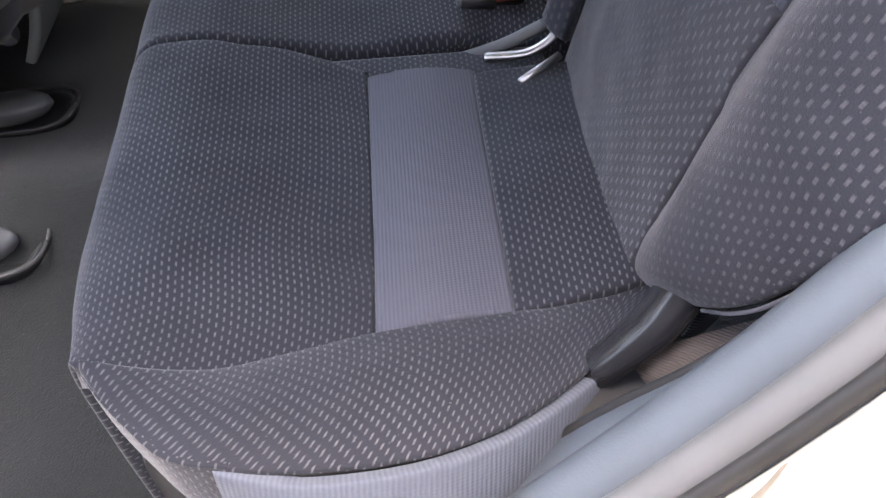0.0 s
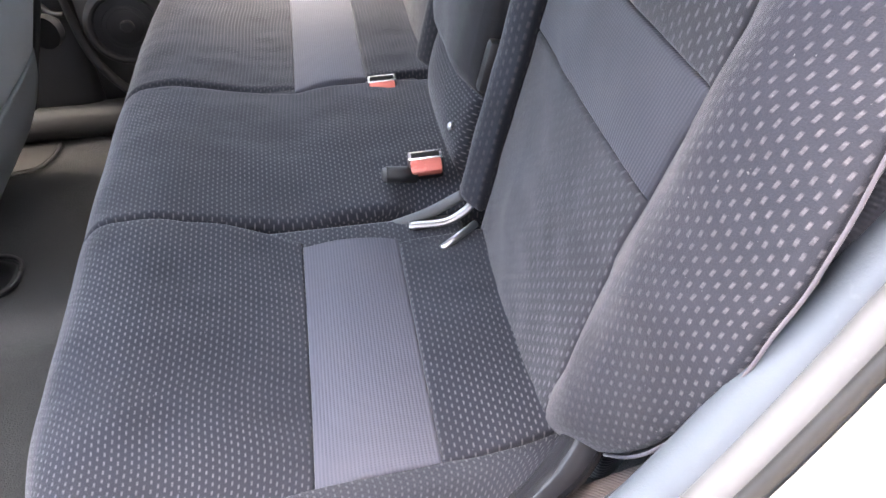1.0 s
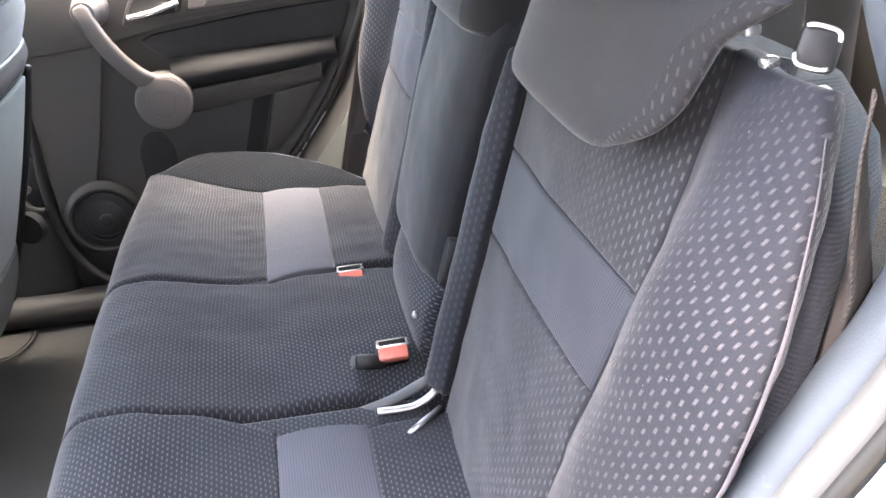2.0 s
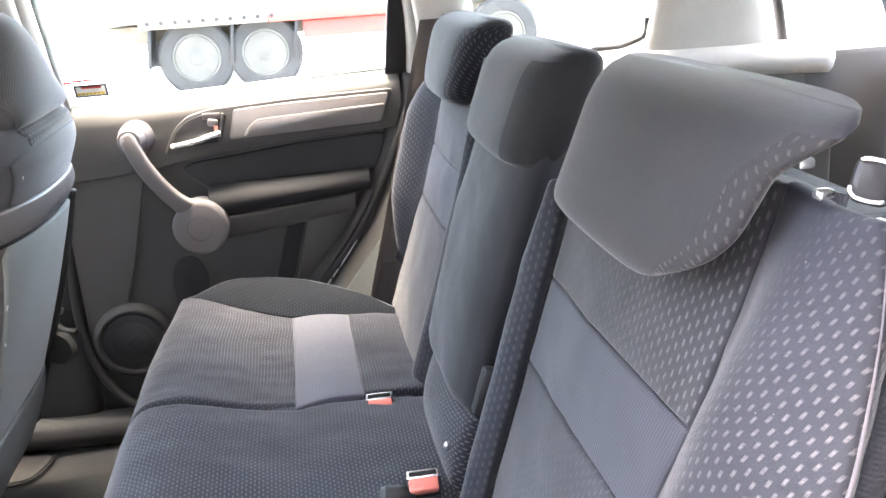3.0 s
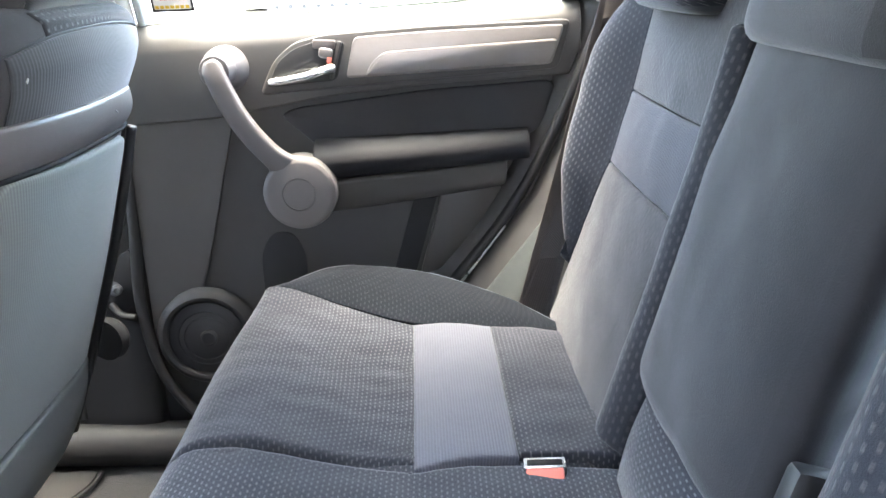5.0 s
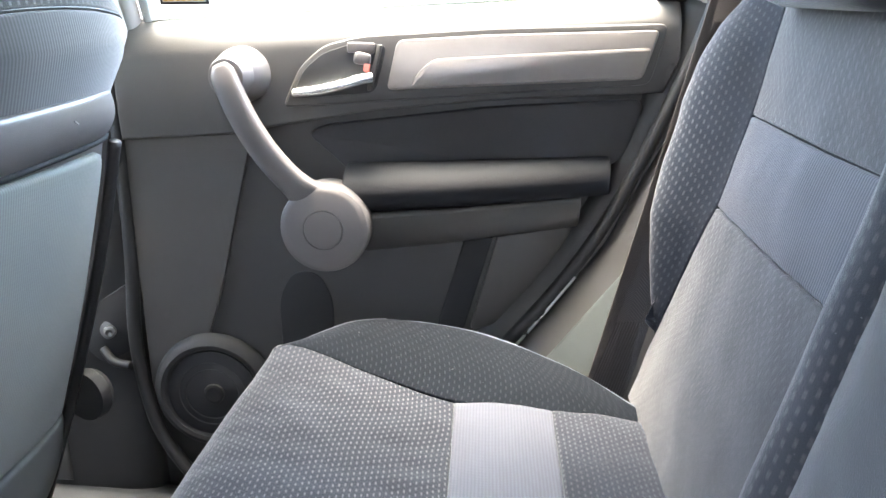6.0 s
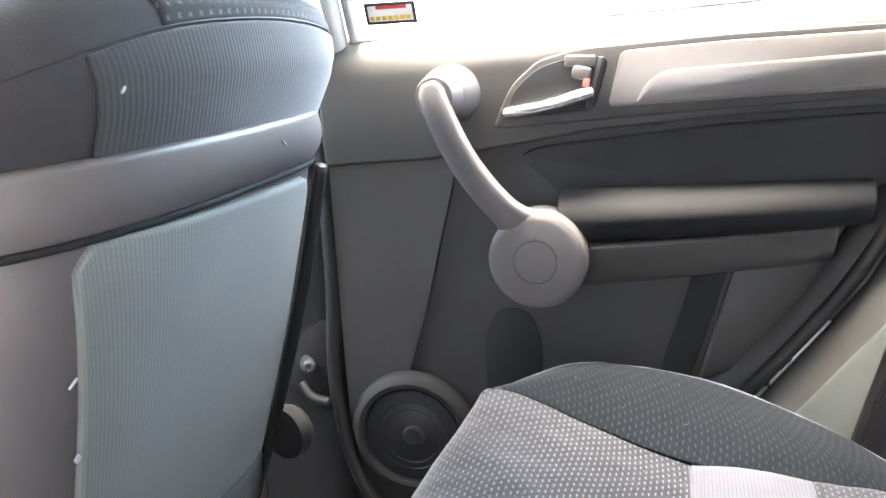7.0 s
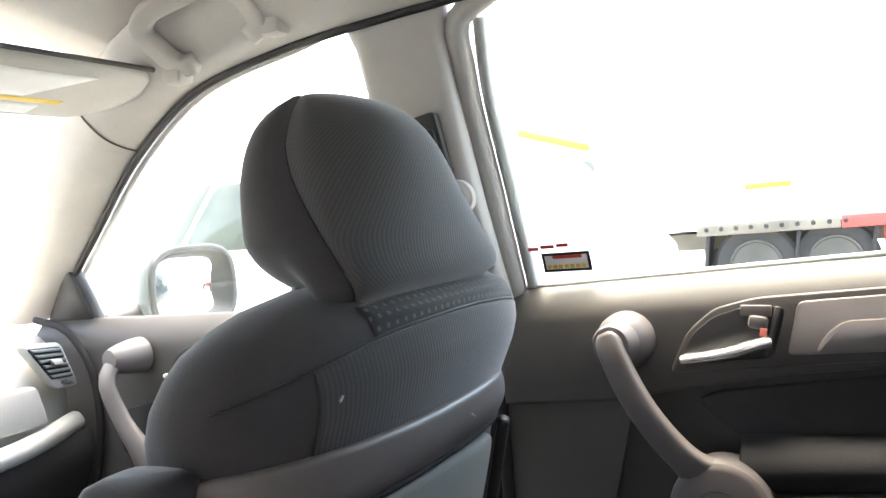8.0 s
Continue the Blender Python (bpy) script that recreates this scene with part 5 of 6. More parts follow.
for c, size, rot in (((-0.056, 0.853, 1.162), (0.002, 0.006, 0.002), (40, 0, 0)), ((-0.045, 1.033, 1.108), (0.002, 0.008, 0.002), (-30, 0, 0)), ((-0.106, 0.833, 0.989), (0.002, 0.010, 0.002), (25, 0, 0)), ((-0.125, 0.848, 0.930), (0.002, 0.006, 0.004), (35, 0, 0))):
    rbox("scuff", c, size, m_flake, fseat, 0.001, rot, "pale scuff mark")

# headrest in two pieces: dark front half, mesh rear half
hr = []
split_x = lambda z: -0.116 - 0.12 * (z - 1.236)
for t in np.linspace(0, 1, 30):
    z = 1.214 + 0.165 * t
    e = max(0.30 if t > 0.5 else 0.55, (1 - abs(2 * t - 1) ** (3.4 if t > 0.5 else 7.0)) ** (1 / 2.4))
    w = (0.150 - 0.088 * t**1.1) * (0.62 + 0.38 * e)
    cut = 24 * max(0.0, 1 - t / 0.75) ** 1.2
    ring = []
    for i in range(80):
        j = abs(i - 40)
        ang = (90 - cut) * j / 20 if j <= 20 else 90 - cut + (90 + cut) * (j - 20) / 20
        ang = radians(math.copysign(ang, i - 40))
        ca, sa = math.cos(ang), math.sin(ang)
        ring.append((split_x(z) + 0.003 + (0.080 - 0.012 * t) * e * math.copysign(abs(ca) ** 0.8, ca), 1.012 - 0.016 * t + w * math.copysign(abs(sa) ** 0.8, sa), z))
    ring = np.array(ring)
    mid = np.array((split_x(z) + 0.003, 1.012 - 0.016 * t, z))
    for i, p in enumerate(ring):
        near_cut = min(abs(i - 20), abs(i - 60))
        p[:2] -= (p[:2] - mid[:2]) * 0.07 * math.exp(-((near_cut / 1.6) ** 2))
    half = (0.080 - 0.012 * t) * e
    lean = half * (0.46 * max(0.0, (0.62 - t) / 0.62) ** 1.3 - 0.10 * t)
    for p in ring:
        if p[0] < mid[0]:
            p[:2] -= (p[:2] - mid[:2]) * np.array((0.3, 0.38)) * max(0.0, (0.34 - t) / 0.34) ** 1.6 * min(1.0, (mid[0] - p[0]) / 0.02)
        p[0] += lean * max(0.0, 1 - ((p[0] - mid[0]) / half) ** 2)
    hr.append(ring)
hd = loft("headrest", hr, m_fplain, fseat, "dark velour front half of the headrest", keep=lambda k, i: k >= 0 and not 20 <= i < 60)
loft("headrest_back", [r + np.array((0.0008, 0, 0)) for r in hr], m_knit, hd, "dark mesh knit rear half of the headrest", keep=lambda k, i: k < 0 or 20 <= i < 60)
for dy in (-0.07, 0.07):
    tube("headrest_post", [(-0.12, 0.985 + dy, 1.19), (-0.115, 0.985 + dy, 1.25)], 0.0065, m_chrome, hd, n=10, smooth=2)
    lathe("post_sleeve", (-0.118, 0.985 + dy, 1.222), (0.1, 0, 1), [(0, 0), (0.013, 0), (0.012, 0.010), (0, 0.011)], m_black, hd, n=14)

# folded-up inner armrest
rings = []
for t in np.concatenate((np.linspace(0, 0.8, 8), np.linspace(0.84, 1.0, 12))):
    z = 0.78 + 0.348 * t
    e = max(0.12, max(0.0, 1 - max(0.0, (t - 0.95) / 0.05) ** 2.6) ** 0.45)
    rings.append(oval((fs_x(z) - 0.109, 0.783, z), (0.035 * (0.6 + 0.4 * e), 0, 0), (0, 0.028 * (0.6 + 0.4 * e), 0), 4.2, 40))
loft("armrest", rings, m_fplain, fseat, "folded dark cloth armrest")

# hinge roll at the foot of the seat back and the lever beside it
tube("hinge_cover", [(-0.212, 0.872, 0.704), (-0.245, 0.852, 0.700), (-0.30, 0.832, 0.692), (-0.36, 0.82, 0.68)], 0.027, m_taupe, fseat, "taupe plastic hinge cover at the foot of the seat back", 18, 0.9, 6)
lathe("fold_lever", (-0.258, 0.822, 0.668), (1, -0.25, 0.2), [(0, 0), (0.016, 0), (0.017, 0.006), (0.0145, 0.008), (0.017, 0.011), (0.0145, 0.013), (0.016, 0.016), (0.010, 0.022), (0, 0.023)], m_steel, fseat, "ribbed silver lever end", 20)

# seat base and cushion
def fs_cushion(t):
    return oval((-0.78 + 0.44 * t, FC, 0.70 - 0.06 * t), (0, 0, 0.075 * (1 - abs(2 * t - 1) ** 6 * 0.5)), (0, 0.24, 0), 4, 32)


loft("cushion", [fs_cushion(t) for t in np.linspace(0, 1, 14)], m_soft, fseat)
for y in (0.86, 1.20):
    rbox("seat_rail", (-0.60, y, 0.515), (0.42, 0.04, 0.05), m_dark, fseat, 0.006)


def rail_end(x, y, z):
    """Rear end of a seat rail: black recess with a silver-grey cap."""
    e = thing("seat_rail_end", (x, y, z - 0.03), "silver-grey rail end cap in a black recess on the floor", "rail end", "seat rail ends on the floor")
    rings = [oval((x - 0.02, y, z - 0.022 + h), (0.075 * k, 0, 0), (0, 0.052 * k, 0), 2.8, 32) for h, k in ((-0.012, 1.0), (0.006, 1.0), (0.012, 0.93), (0.008, 0.82), (0.004, 0.76))]
    loft("recess_rim", rings, m_black, e)
    rings = []
    for t in np.linspace(0, 1, 14):
        q = max(0.12, (1 - t**3.0) ** 0.5)
        rings.append(oval((x - 0.085 + 0.110 * t, y, z - 0.004 + 0.004 * t), (0, 0, 0.022 * q), (0, 0.033 * q, 0), 2.6, 24))
    loft("end_cap", rings, m_cap, e, "silver-grey end cap")
    tube("recess_lip", list(oval((x - 0.02, y, z - 0.008), (0.080, 0, 0), (0, 0.057, 0), 2.8, 24)) + [np.array((x + 0.06, y, z - 0.008))], 0.004, m_dark, e, n=6, smooth=2)
    rbox("rail_body", (x - 0.12, y - 0.004, z - 0.008), (0.14, 0.055, 0.045), m_black, e, 0.01)
    return e


rail_end(-0.298, 0.895, 0.500)
rail_end(-0.258, 0.560, 0.520)
mat_far = thing("rail_cover", (-0.29, 1.33, FLOOR), "flat dark plastic rail cover on the far floor", "cover")
prism("cover_plate", rounded([(-0.42, 1.24), (-0.285, 1.25), (-0.262, 1.30), (-0.262, 1.345), (-0.42, 1.345)], 0.02), lambda a, b, h: Vector((a, b, FLOOR + h)), -0.004, 0.012, m_ring, mat_far, 0.004)
tube("cover_edge", [(-0.36, 1.238, FLOOR + 0.008), (-0.285, 1.246, FLOOR + 0.010), (-0.258, 1.30, FLOOR + 0.010), (-0.258, 1.34, FLOOR + 0.008)], 0.0035, m_black, mat_far, n=8)

# ---- front of the cabin, far side ----
fdoor = thing("front_door", (-0.55, 1.39, 0.55), "closed front passenger door with grey panel and silver-grey pull handle", "car door")


def fd_upper(u, v):
    x = -0.98 + 0.70 * u
    z = 0.56 + (1.166 - 0.56) * v
    return x, 1.372 + 0.03 * max(0.0, (v - 0.93) / 0.07) ** 2, z


panel("inner_panel", fd_upper, 24, 24, m_grey, fdoor, 0.03, 0.005)
prism("cloth_insert", rounded([(-0.80, 0.95), (-0.28, 0.96), (-0.26, 1.06), (-0.62, 1.06), (-0.80, 1.02)], 0.02), wall_at(1.374), 0, 0.006, m_insert, fdoor, 0.003, "dark cloth insert")
fp = tube("pull_handle", [(-0.754, 1.325, 1.104), (-0.752, 1.308, 1.085), (-0.728, 1.302, 1.03), (-0.69, 1.302, 0.975), (-0.67, 1.31, 0.93)], lambda t: 0.0155 - 0.002 * math.sin(math.pi * min(1, t * 1.2)) + 0.01 * t**3, m_handle, fdoor, "silver-grey pull handle arm", 16, 0.62, 10, (0, 1, 0))
lathe("handle_mount", (-0.745, 1.372, 1.108), (-0.12, -1, 0), [(0.0, 0), (0.027, 0), (0.026, 0.02), (0.021, 0.045), (0.016, 0.058), (0, 0.06)], m_handle, fp)
fcup = prism("handle_cup", rounded([(-0.69, 1.068), (-0.59, 1.075), (-0.575, 1.125), (-0.62, 1.128), (-0.66, 1.115), (-0.68, 1.098)], 0.01), wall_at(1.373), 0, 0.006, m_black, fdoor, 0.002, "black recessed lever cup")
tube("door_lever", [(-0.685, 1.358, 1.077), (-0.64, 1.352, 1.082), (-0.60, 1.354, 1.090)], 0.008, m_chrome, fcup, "chrome door lever", 10, 0.6)
prism("mirror_sail", [(-0.985, 1.140), (-0.862, 1.148), (-0.884, 1.246), (-0.91, 1.225), (-0.955, 1.178)], lambda a, b, h: Vector((a, 1.405 - 0.3 * (b - 1.16) - h, b)), -0.015, 0.008, m_black, fdoor, 0.004, "black triangular mirror sail")
tube("window_frame", [(-0.862, 1.41, 1.155), (-0.872, 1.40, 1.20), (-0.885, 1.385, 1.25)], 0.008, m_seal, fdoor, "thin grey quarter bar", 8)
tube("frame_arch", [(x, y + 0.016, z - 0.002) for x, y, z in ARCH[:6]] + [(-0.262, 1.30, 1.44), (-0.262, 1.35, 1.30), (-0.268, 1.405, 1.165)], 0.0055, m_cream, fdoor, "pale window frame", 10, 1.0, 8)
fg = panel("window_pane", lambda u, v: (-0.95 + 0.68 * u + 0.30 * v * (1 - u), 1.425 - 0.40 * 0.31 * v, 1.155 + 0.31 * v), 8, 8, m_glass, fdoor, 0.004, 0.0, False, "clear door window glass")
fg.visible_shadow = False
prism("outer_skin", [(-1.0, 0.5), (-0.2, 0.5), (-0.2, 1.15), (-1.0, 1.14)], lambda a, b, h: Vector((a, 1.46 + h, b)), -0.02, 0.02, m_body, fdoor, 0.006, "white painted outer skin")

mirror = thing("door_mirror", (-0.86, 1.47, 1.13), "pale grey outside mirror on the front door", "mirror")
rings = []
for t in np.linspace(0, 1, 14):
    e = max(0.3, (1 - (1 - t) ** 2.4) ** 0.5)
    rings.append(oval((-0.925 + 0.075 * t, 1.62, 1.19), (0.0, 0.115 * e, 0), (0, 0, 0.078 * e), 3.4, 36))
housing = loft("housing", rings, m_shellgrey, mirror, "pale grey mirror housing")
loft("mirror_glass", [oval((-0.848 + h, 1.62, 1.19), (0, 0.102, 0), (0, 0, 0.066), 3.4, 36) for h in (0.0, 0.003)], m_mirror, housing, "mirror glass")
rim_line = list(oval((-0.846, 1.62, 1.19), (0, 0.108, 0), (0, 0, 0.072), 3.4, 28))
tube("mirror_rim", rim_line + [rim_line[0]], 0.006, m_mid, housing, "grey mirror rim", 8, 1.0, 2)
tube("mirror_arm", [(-0.90, 1.45, 1.145), (-0.895, 1.50, 1.15), (-0.89, 1.56, 1.165)], 0.024, m_dark, mirror, n=12, flat=0.8)

# belt height adjuster on the far B pillar
adj = thing("belt_adjuster", (-0.19, 1.33, 1.33), "grey belt height adjuster on the centre pillar", "seat belt")
py = lambda z: 1.355 - 0.34 * (z - 1.25)
bp = lambda a, b, h: Vector((-0.178 + a, py(1.345 + b) - 0.034 - h, 1.345 + b))
prism("adjuster_plate", rounded([(-0.022, -0.055), (0.018, -0.055), (0.012, 0.05), (-0.020, 0.045)], 0.008), bp, -0.004, 0.010, m_dark, adj, 0.003)
prism("adjuster_slot", rounded([(-0.010, -0.05), (0.012, -0.05), (0.008, 0.03), (-0.008, 0.03)], 0.005), bp, 0.008, 0.014, m_black, adj, 0.002)
lathe("guide_loop", tuple(bp(0.018, -0.05, 0.010)), (0.1, -1, 0), [(0, 0), (0.022, 0), (0.021, 0.010), (0.014, 0.014), (0, 0.014)], m_cream, adj, n=24)
panel("webbing", lambda u, v: (-0.205 + 0.046 * v + 0.02 * u, py(1.31 - 0.4 * u) - 0.046 + 0.02 * u, 1.31 - 0.40 * u), 14, 4, m_belt, adj, 0.0015, 0.0)

# roof grab handle and sun visor
grab = thing("grab_handle", (-0.4, 1.17, 1.49), "light beige roof grab handle", "handle")
gy = 1.195
grip_line = rounded([(-0.464, gy + 0.004, 1.478), (-0.484, gy - 0.040, 1.522), (-0.455, gy - 0.052, 1.538), (-0.375, gy - 0.052, 1.552), (-0.342, gy - 0.040, 1.546), (-0.336, gy + 0.004, 1.508)], 0.022, 4)
rings = []
for i, p in enumerate(grip_line):
    d = grip_line[min(i + 1, len(grip_line) - 1)] - grip_line[max(i - 1, 0)]
    d = d / np.linalg.norm(d)
    out_y = np.array((0.0, -0.75, -0.66))
    side = np.cross(d, out_y)
    side /= np.linalg.norm(side)
    rings.append(oval(p, side * 0.0125, np.cross(side, d) * 0.0095, 4.5, 24))
loft("grip", rings, m_cream, grab)
for x, z in ((-0.472, 1.478), (-0.326, 1.512)):
    rbox("handle_foot", (x, gy + 0.006, z), (0.03, 0.03, 0.034), m_cream, grab, 0.008)

visor = thing("sun_visor", (-0.56, 0.99, 1.45), "folded beige sun visor with a pale label", "sun visor")
rings = []
for t in np.linspace(0, 1, 24):
    y = 0.80 + 0.425 * t
    e = max(0.40, (1 - max(0.0, (t - 0.86) / 0.14) ** 2.4 * 0.84) ** 0.5)
    rings.append(oval((-0.585, y, 1.466), (0.078 * e, 0, 0.017 * e), (-0.003, 0, 0.009), 3.6, 28))
vb = loft("visor_board", rings, m_roof, visor)


def visor_under(a, y, drop):
    """A point below the board; a runs from its front (-1) to its rear edge (1)."""
    return np.array((-0.585 + 0.078 * a, y, 1.466 + 0.017 * a - drop))


panel("visor_label", lambda u, v: visor_under(-0.10 + 0.85 * u, 0.81 + (0.27 + 0.05 * u) * v, 0.0098), 6, 10, m_paper, vb, 0.0012, 0.0, True, "pale paper label with unreadable print")
panel("visor_band", lambda u, v: visor_under(-0.30 + 0.16 * u, 0.81 + 0.33 * v, 0.0098), 3, 10, m_yellow, vb, 0.0012, 0.0, True, "yellow warning band")
panel("visor_note", lambda u, v: visor_under(-0.72 + 0.38 * u, 0.81 + 0.31 * v, 0.0098), 3, 10, m_paper, vb, 0.0012, 0.0, True, "pale lower strip of the label")
for k in range(4):
    panel("print_bar", lambda u, v: visor_under(0.08 + 0.14 * k + 0.05 * u, 0.83 + (0.17 - 0.02 * (k % 2)) * v, 0.0112), 2, 4, m_seal, vb, 0.0006, 0.0, True)
tube("visor_edge", [visor_under(0.99, y, -0.002) for y in np.linspace(0.80, 1.20, 10)], 0.0035, m_mid, vb, "dark piped edge", 6, 1.0, 2)
tube("visor_rod", [(-0.55, 1.19, 1.482), (-0.55, 1.22, 1.482)], 0.006, m_cream, visor, n=10, smooth=2)

# dashboard
dash = thing("dashboard", (-1.05, 0.7, 0.8), "two-tone grey dashboard with side air vent and glove box", "dashboard")


def dash_surf(u, v):
    prof = dash_prof(u)
    y = 0.05 + 1.315 * v
    k = 0.05 * max(0.0, (v - 0.82) / 0.18) ** 2
    return prof[0] - k, y, prof[1] - 0.2 * k


dash_prof = path([(-1.5, 1.10), (-1.2, 1.155), (-0.98, 1.165), (-0.90, 1.150), (-0.862, 1.11), (-0.852, 1.05), (-0.858, 1.0)])
panel("dash_top", dash_surf, 40, 30, m_dash, dash, 0.05, 0.006, False, "pale grey upper dashboard")
dash_low = path([(-0.852, 0.998), (-0.845, 0.975), (-0.87, 0.90), (-0.93, 0.78), (-1.0, 0.62)])
panel("dash_lower", lambda u, v: (dash_low(u)[0], 0.05 + 1.31 * v, dash_low(u)[1]), 20, 20, m_dark, dash, 0.05, 0.006, False, "dark grey lower dashboard")
tube("dash_roll", [(-0.842, 0.3, 0.992), (-0.842, 0.9, 0.992), (-0.846, 1.25, 0.998), (-0.868, 1.345, 1.01)], 0.016, m_dash, dash, "pale rolled edge", 12)
dp = lambda a, b, h: Vector((-0.858 + h - 0.10 * (b - 1.1) - 0.9 * max(0, a - 1.28) ** 1.5, a, b))
prism("glove_box", rounded([(1.02, 1.022), (1.280, 1.020), (1.270, 1.080), (1.02, 1.092)], 0.010), dp, -0.01, 0.004, m_cream, dash, 0.004, "pale glove compartment lid")
VENT = ((1.262, 1.136), (1.326, 1.130), (1.348, 1.080), (1.297, 1.084))


def in_vent(a, b):
    """A spot of the slanted vent opening: a across, b down."""
    (x0, z0), (x1, z1), (x2, z2), (x3, z3) = VENT
    return ((1 - b) * ((1 - a) * x0 + a * x1) + b * ((1 - a) * x3 + a * x2), (1 - b) * ((1 - a) * z0 + a * z1) + b * ((1 - a) * z3 + a * z2))


vent = prism("air_vent", rounded([in_vent(-0.12, -0.13), in_vent(1.14, -0.13), in_vent(1.14, 1.32), in_vent(-0.12, 1.32)], 0.012), dp, -0.01, 0.004, m_dash, dash, 0.004, "pale air vent surround")
prism("vent_core", rounded([in_vent(0, 0), in_vent(1, 0), in_vent(1, 1), in_vent(0, 1)], 0.004), dp, 0.002, 0.005, m_matte, vent, 0.001, "black vent opening")
for k in range(6):
    b0 = 0.04 + 0.165 * k
    prism("slat", [in_vent(0.04, b0), in_vent(0.96, b0), in_vent(0.96, b0 + 0.09), in_vent(0.04, b0 + 0.09)], dp, 0.004, 0.0085, m_shellgrey, vent, 0.0008)
prism("vent_slider", [in_vent(0.34, 0.38), in_vent(0.72, 0.38), in_vent(0.72, 0.56), in_vent(0.34, 0.56)], dp, 0.006, 0.013, m_cream, vent, 0.002)
prism("vent_wheel", rounded([in_vent(0.30, 1.10), in_vent(0.80, 1.10), in_vent(0.80, 1.22), in_vent(0.30, 1.22)], 0.003), dp, 0.003, 0.007, m_steel, vent, 0.001)
tube("dash_end_gap", [(x + 0.004, 1.362, z) for x, z in ((-0.96, 1.168), (-0.895, 1.150), (-0.855, 1.105), (-0.838, 1.02), (-0.845, 0.96), (-0.90, 0.82))], 0.006, m_matte, dash, "dark gap at the dashboard's end", 8)

# ---- outside: truck, parked cars ----
truck = thing("flatbed_truck", (-0.6, 11.8, 0.0), "white box truck with perforated steel rail and dusty wheels", "truck")
TY = 10.6
rbox("box", (0.9, TY + 1.25, 2.0), (5.6, 2.3, 2.15), m_white, truck, 0.03)
rbox("side_rail", (-0.66, TY + 0.05, 0.885), (1.50, 0.08, 0.12), m_rust, truck, 0.006)
for k in range(10):
    lathe("rail_hole", (-1.30 + 0.16 * k, TY + 0.008, 0.895), (0, -1, 0), [(0, 0), (0.026, 0), (0.026, 0.004), (0, 0.004)], m_black, truck, n=12)
rbox("red_rail", (1.10, TY + 0.05, 0.885), (2.0, 0.08, 0.13), m_redpaint, truck, 0.008)
rbox("red_skirt", (1.15, TY + 0.15, 0.70), (1.3, 0.06, 0.2), m_redpaint, truck, 0.01)
rbox("marker_light", (-0.62, TY + 0.08, 1.345), (0.48, 0.03, 0.06), m_orange, truck, 0.008, label="orange side marker")
rbox("chassis", (0.4, TY + 0.9, 0.75), (6.2, 0.9, 0.2), m_rust, truck, 0.02)
rbox("underbody", (-0.62, TY + 0.55, 0.60), (1.60, 0.10, 0.50), m_black, truck, 0.02)
for x in (-0.80, 0.02, 3.0):
    w = lathe("wheel", (x, TY + 0.2, 0.46), (0, -1, 0), [(0.0, -0.1), (0.24, -0.1), (0.40, -0.09), (0.455, -0.05), (0.455, 0.05), (0.42, 0.085), (0.30, 0.09), (0.26, 0.07), (0.24, 0.03), (0.16, 0.02), (0.1, 0.06), (0.06, 0.075), (0, 0.075)], m_tyre, truck, "dusty dark truck tyre", 36)
    lathe("rim", (x, TY + 0.2, 0.46), (0, -1, 0), [(0.27, 0.07), (0.285, 0.088), (0.265, 0.094), (0.24, 0.05), (0.15, 0.035), (0.10, 0.07), (0.05, 0.085), (0, 0.085)], m_hub, w, "dusty steel rim", 36)
for x in (-1.32, -0.36, 0.40):
    rbox("mudguard", (x, TY + 0.25, 0.62), (0.04, 0.4, 0.5), m_black, truck, 0.006, (0, 8, 0))
rbox("cab", (-3.35, TY + 1.2, 1.45), (2.0, 2.2, 2.1), m_white, truck, 0.15)
prism("cab_window", rounded([(-3.38, 1.25), (-2.62, 1.25), (-2.55, 1.80), (-3.30, 2.0)], 0.08), lambda a, b, h: Vector((a, TY + 0.10 - h, b)), -0.02, 0.012, m_pale, truck, 0.006, "dusty pale cab side window")
rbox("cab_visor", (-3.02, TY + 0.02, 2.12), (0.92, 0.1, 0.09), m_yellow, truck, 0.03, (0, 18, 0), "yellowish roof visor")
rbox("mirror_arm", (-2.58, TY - 0.02, 1.28), (0.55, 0.06, 0.06), m_rust, truck, 0.01, (0, -4, 0))
rbox("door_line", (-2.32, TY + 0.095, 0.9), (0.03, 0.02, 0.6), m_rust, truck, 0.004)


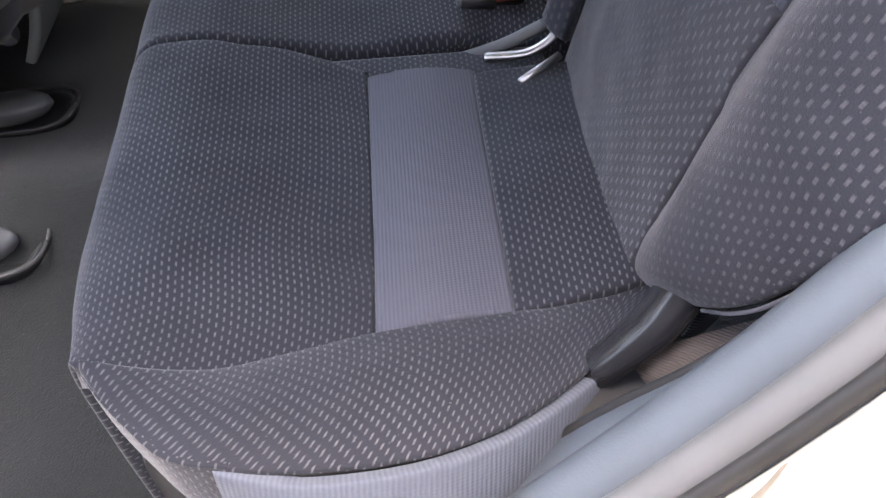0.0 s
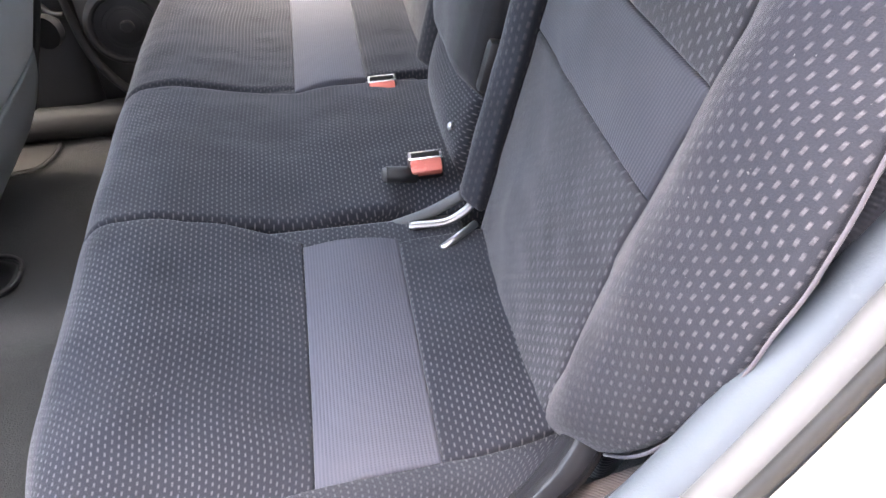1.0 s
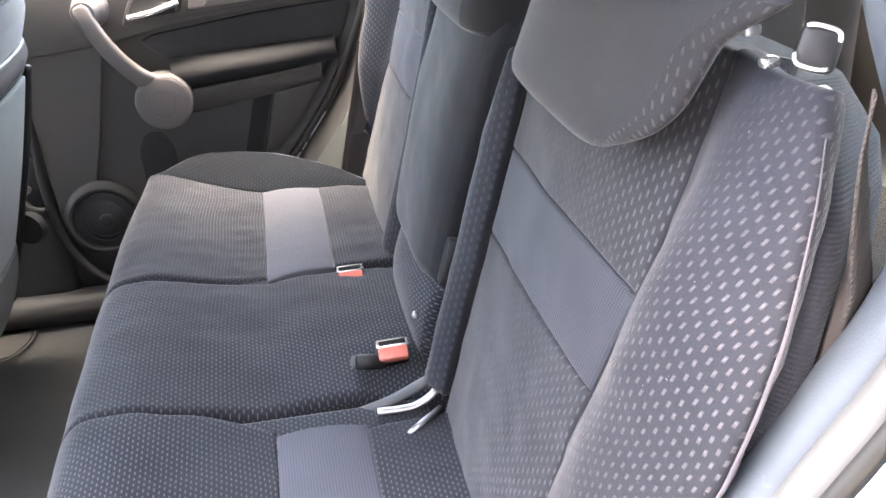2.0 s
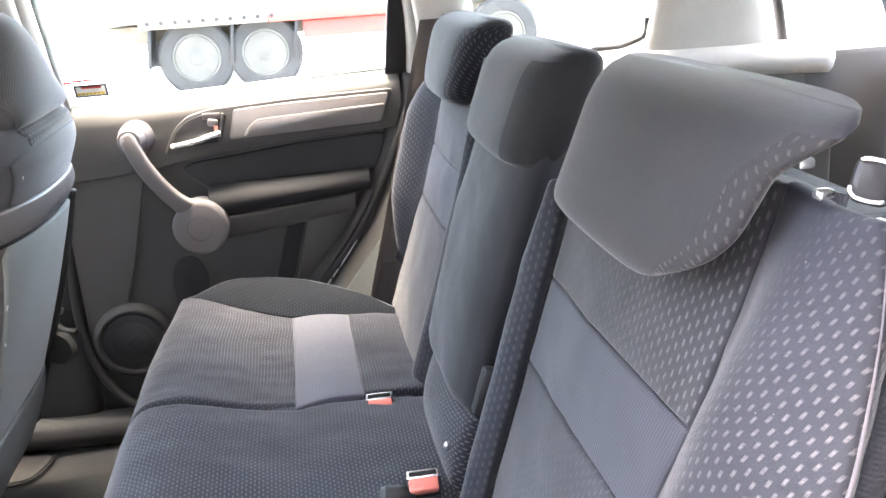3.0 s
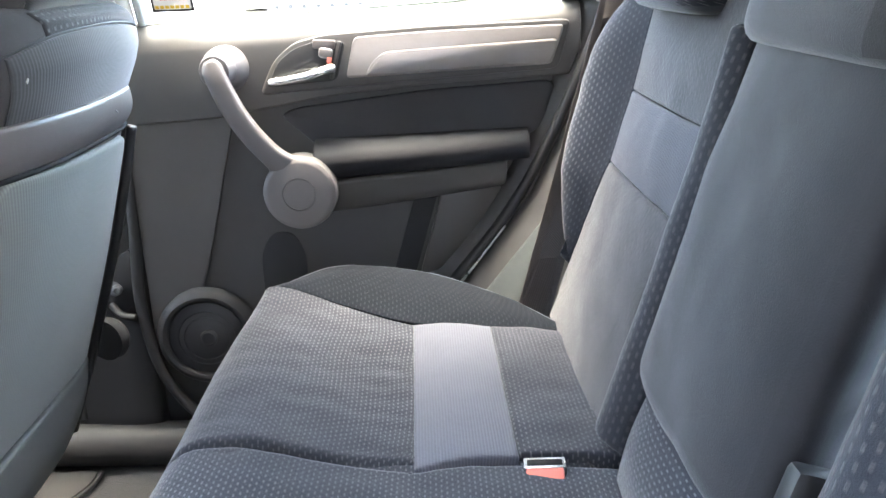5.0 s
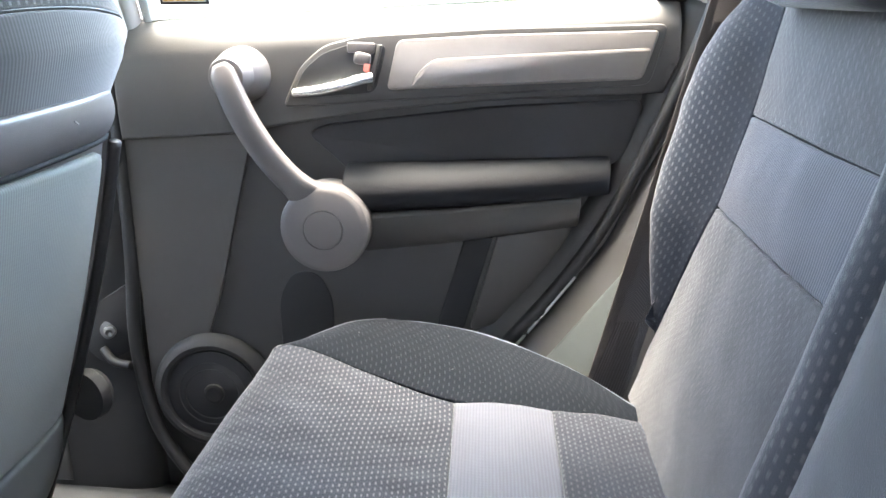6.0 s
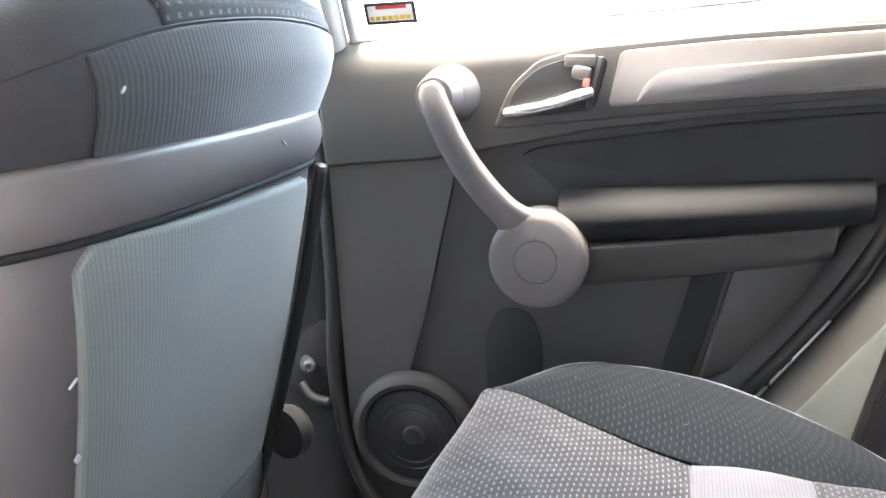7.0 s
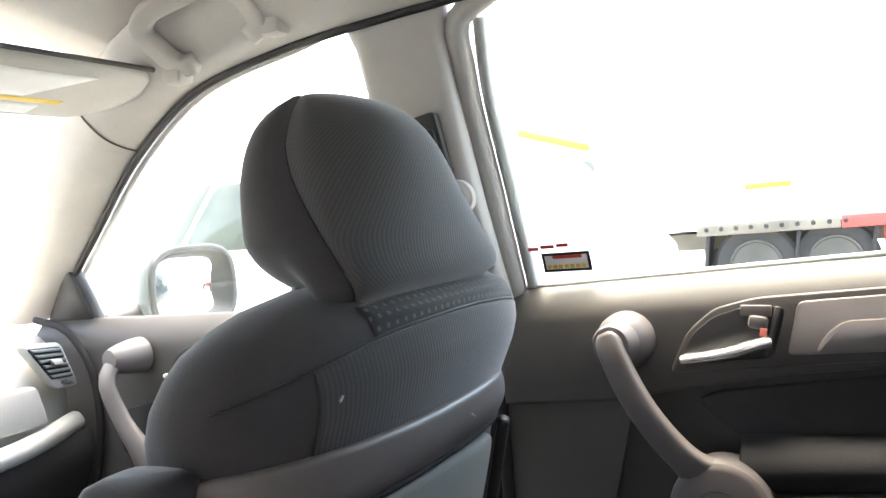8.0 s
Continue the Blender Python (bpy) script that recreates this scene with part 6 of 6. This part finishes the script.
def parked_car(x, y, yaw, name_label):
    c = thing("parked_car", (x, y, 0.0), name_label, "car", "cars parked in the yard")
    m = pose(x, y, 0, 0, 0, yaw)

    def out(p):
        return m @ Vector(p)

    prof = [(-2.1, 0.35), (-2.2, 0.80), (-1.95, 1.02), (-1.30, 1.18), (-0.42, 1.64), (0.5, 1.70), (1.55, 1.64), (1.95, 1.15), (2.15, 1.0), (2.15, 0.35)]

    def lean_in(b):
        return 0.16 * max(0.0, b - 1.0) / 0.55

    bm = bmesh.new()
    va = [bm.verts.new(out((a, -0.9 + lean_in(b), b))) for a, b in prof]
    vb2 = [bm.verts.new(out((a, 0.9 - lean_in(b), b))) for a, b in prof]
    bm.faces.new(va)
    bm.faces.new(vb2[::-1])
    for i in range(len(prof)):
        j = (i + 1) % len(prof)
        bm.faces.new([va[j], va[i], vb2[i], vb2[j]])
    bmesh.ops.bevel(bm, geom=bm.edges[:], offset=0.05, segments=3, affect="EDGES", profile=0.5)
    part("body", bm, m_white, c)
    side = lambda a, b, h: out((a, -0.9 - h + lean_in(b), b))
    prism("windscreen_pillar", [(-0.80, 1.19), (-0.60, 1.19), (-0.36, 1.62), (-0.46, 1.62)], side, -0.01, 0.004, m_pale, c, 0.002, "pale grey windscreen pillar")
    for poly in ([(-0.55, 1.20), (-0.32, 1.60), (0.38, 1.62), (0.38, 1.20)], [(0.46, 1.20), (0.46, 1.62), (1.30, 1.58), (1.45, 1.24)]):
        prism("side_window", rounded(poly, 0.06), side, -0.01, 0.006, m_pane, c, 0.004, "dusty side window")
    for a in (-1.35, 1.4):
        wh = out((a, -0.86, 0.34))
        w = lathe("wheel", tuple(wh), tuple(m.to_3x3() @ Vector((0, -1, 0))), [(0, -0.1), (0.3, -0.1), (0.34, -0.05), (0.34, 0.05), (0.30, 0.075), (0.22, 0.06), (0.1, 0.04), (0, 0.05)], m_tyre, c, n=28)
        lathe("rim", tuple(wh), tuple(m.to_3x3() @ Vector((0, -1, 0))), [(0.215, 0.06), (0.21, 0.07), (0.1, 0.055), (0, 0.065)], m_steel, w, n=24)
    return c


parked_car(-2.98, 5.40, 0, "white parked car with dusty side windows")
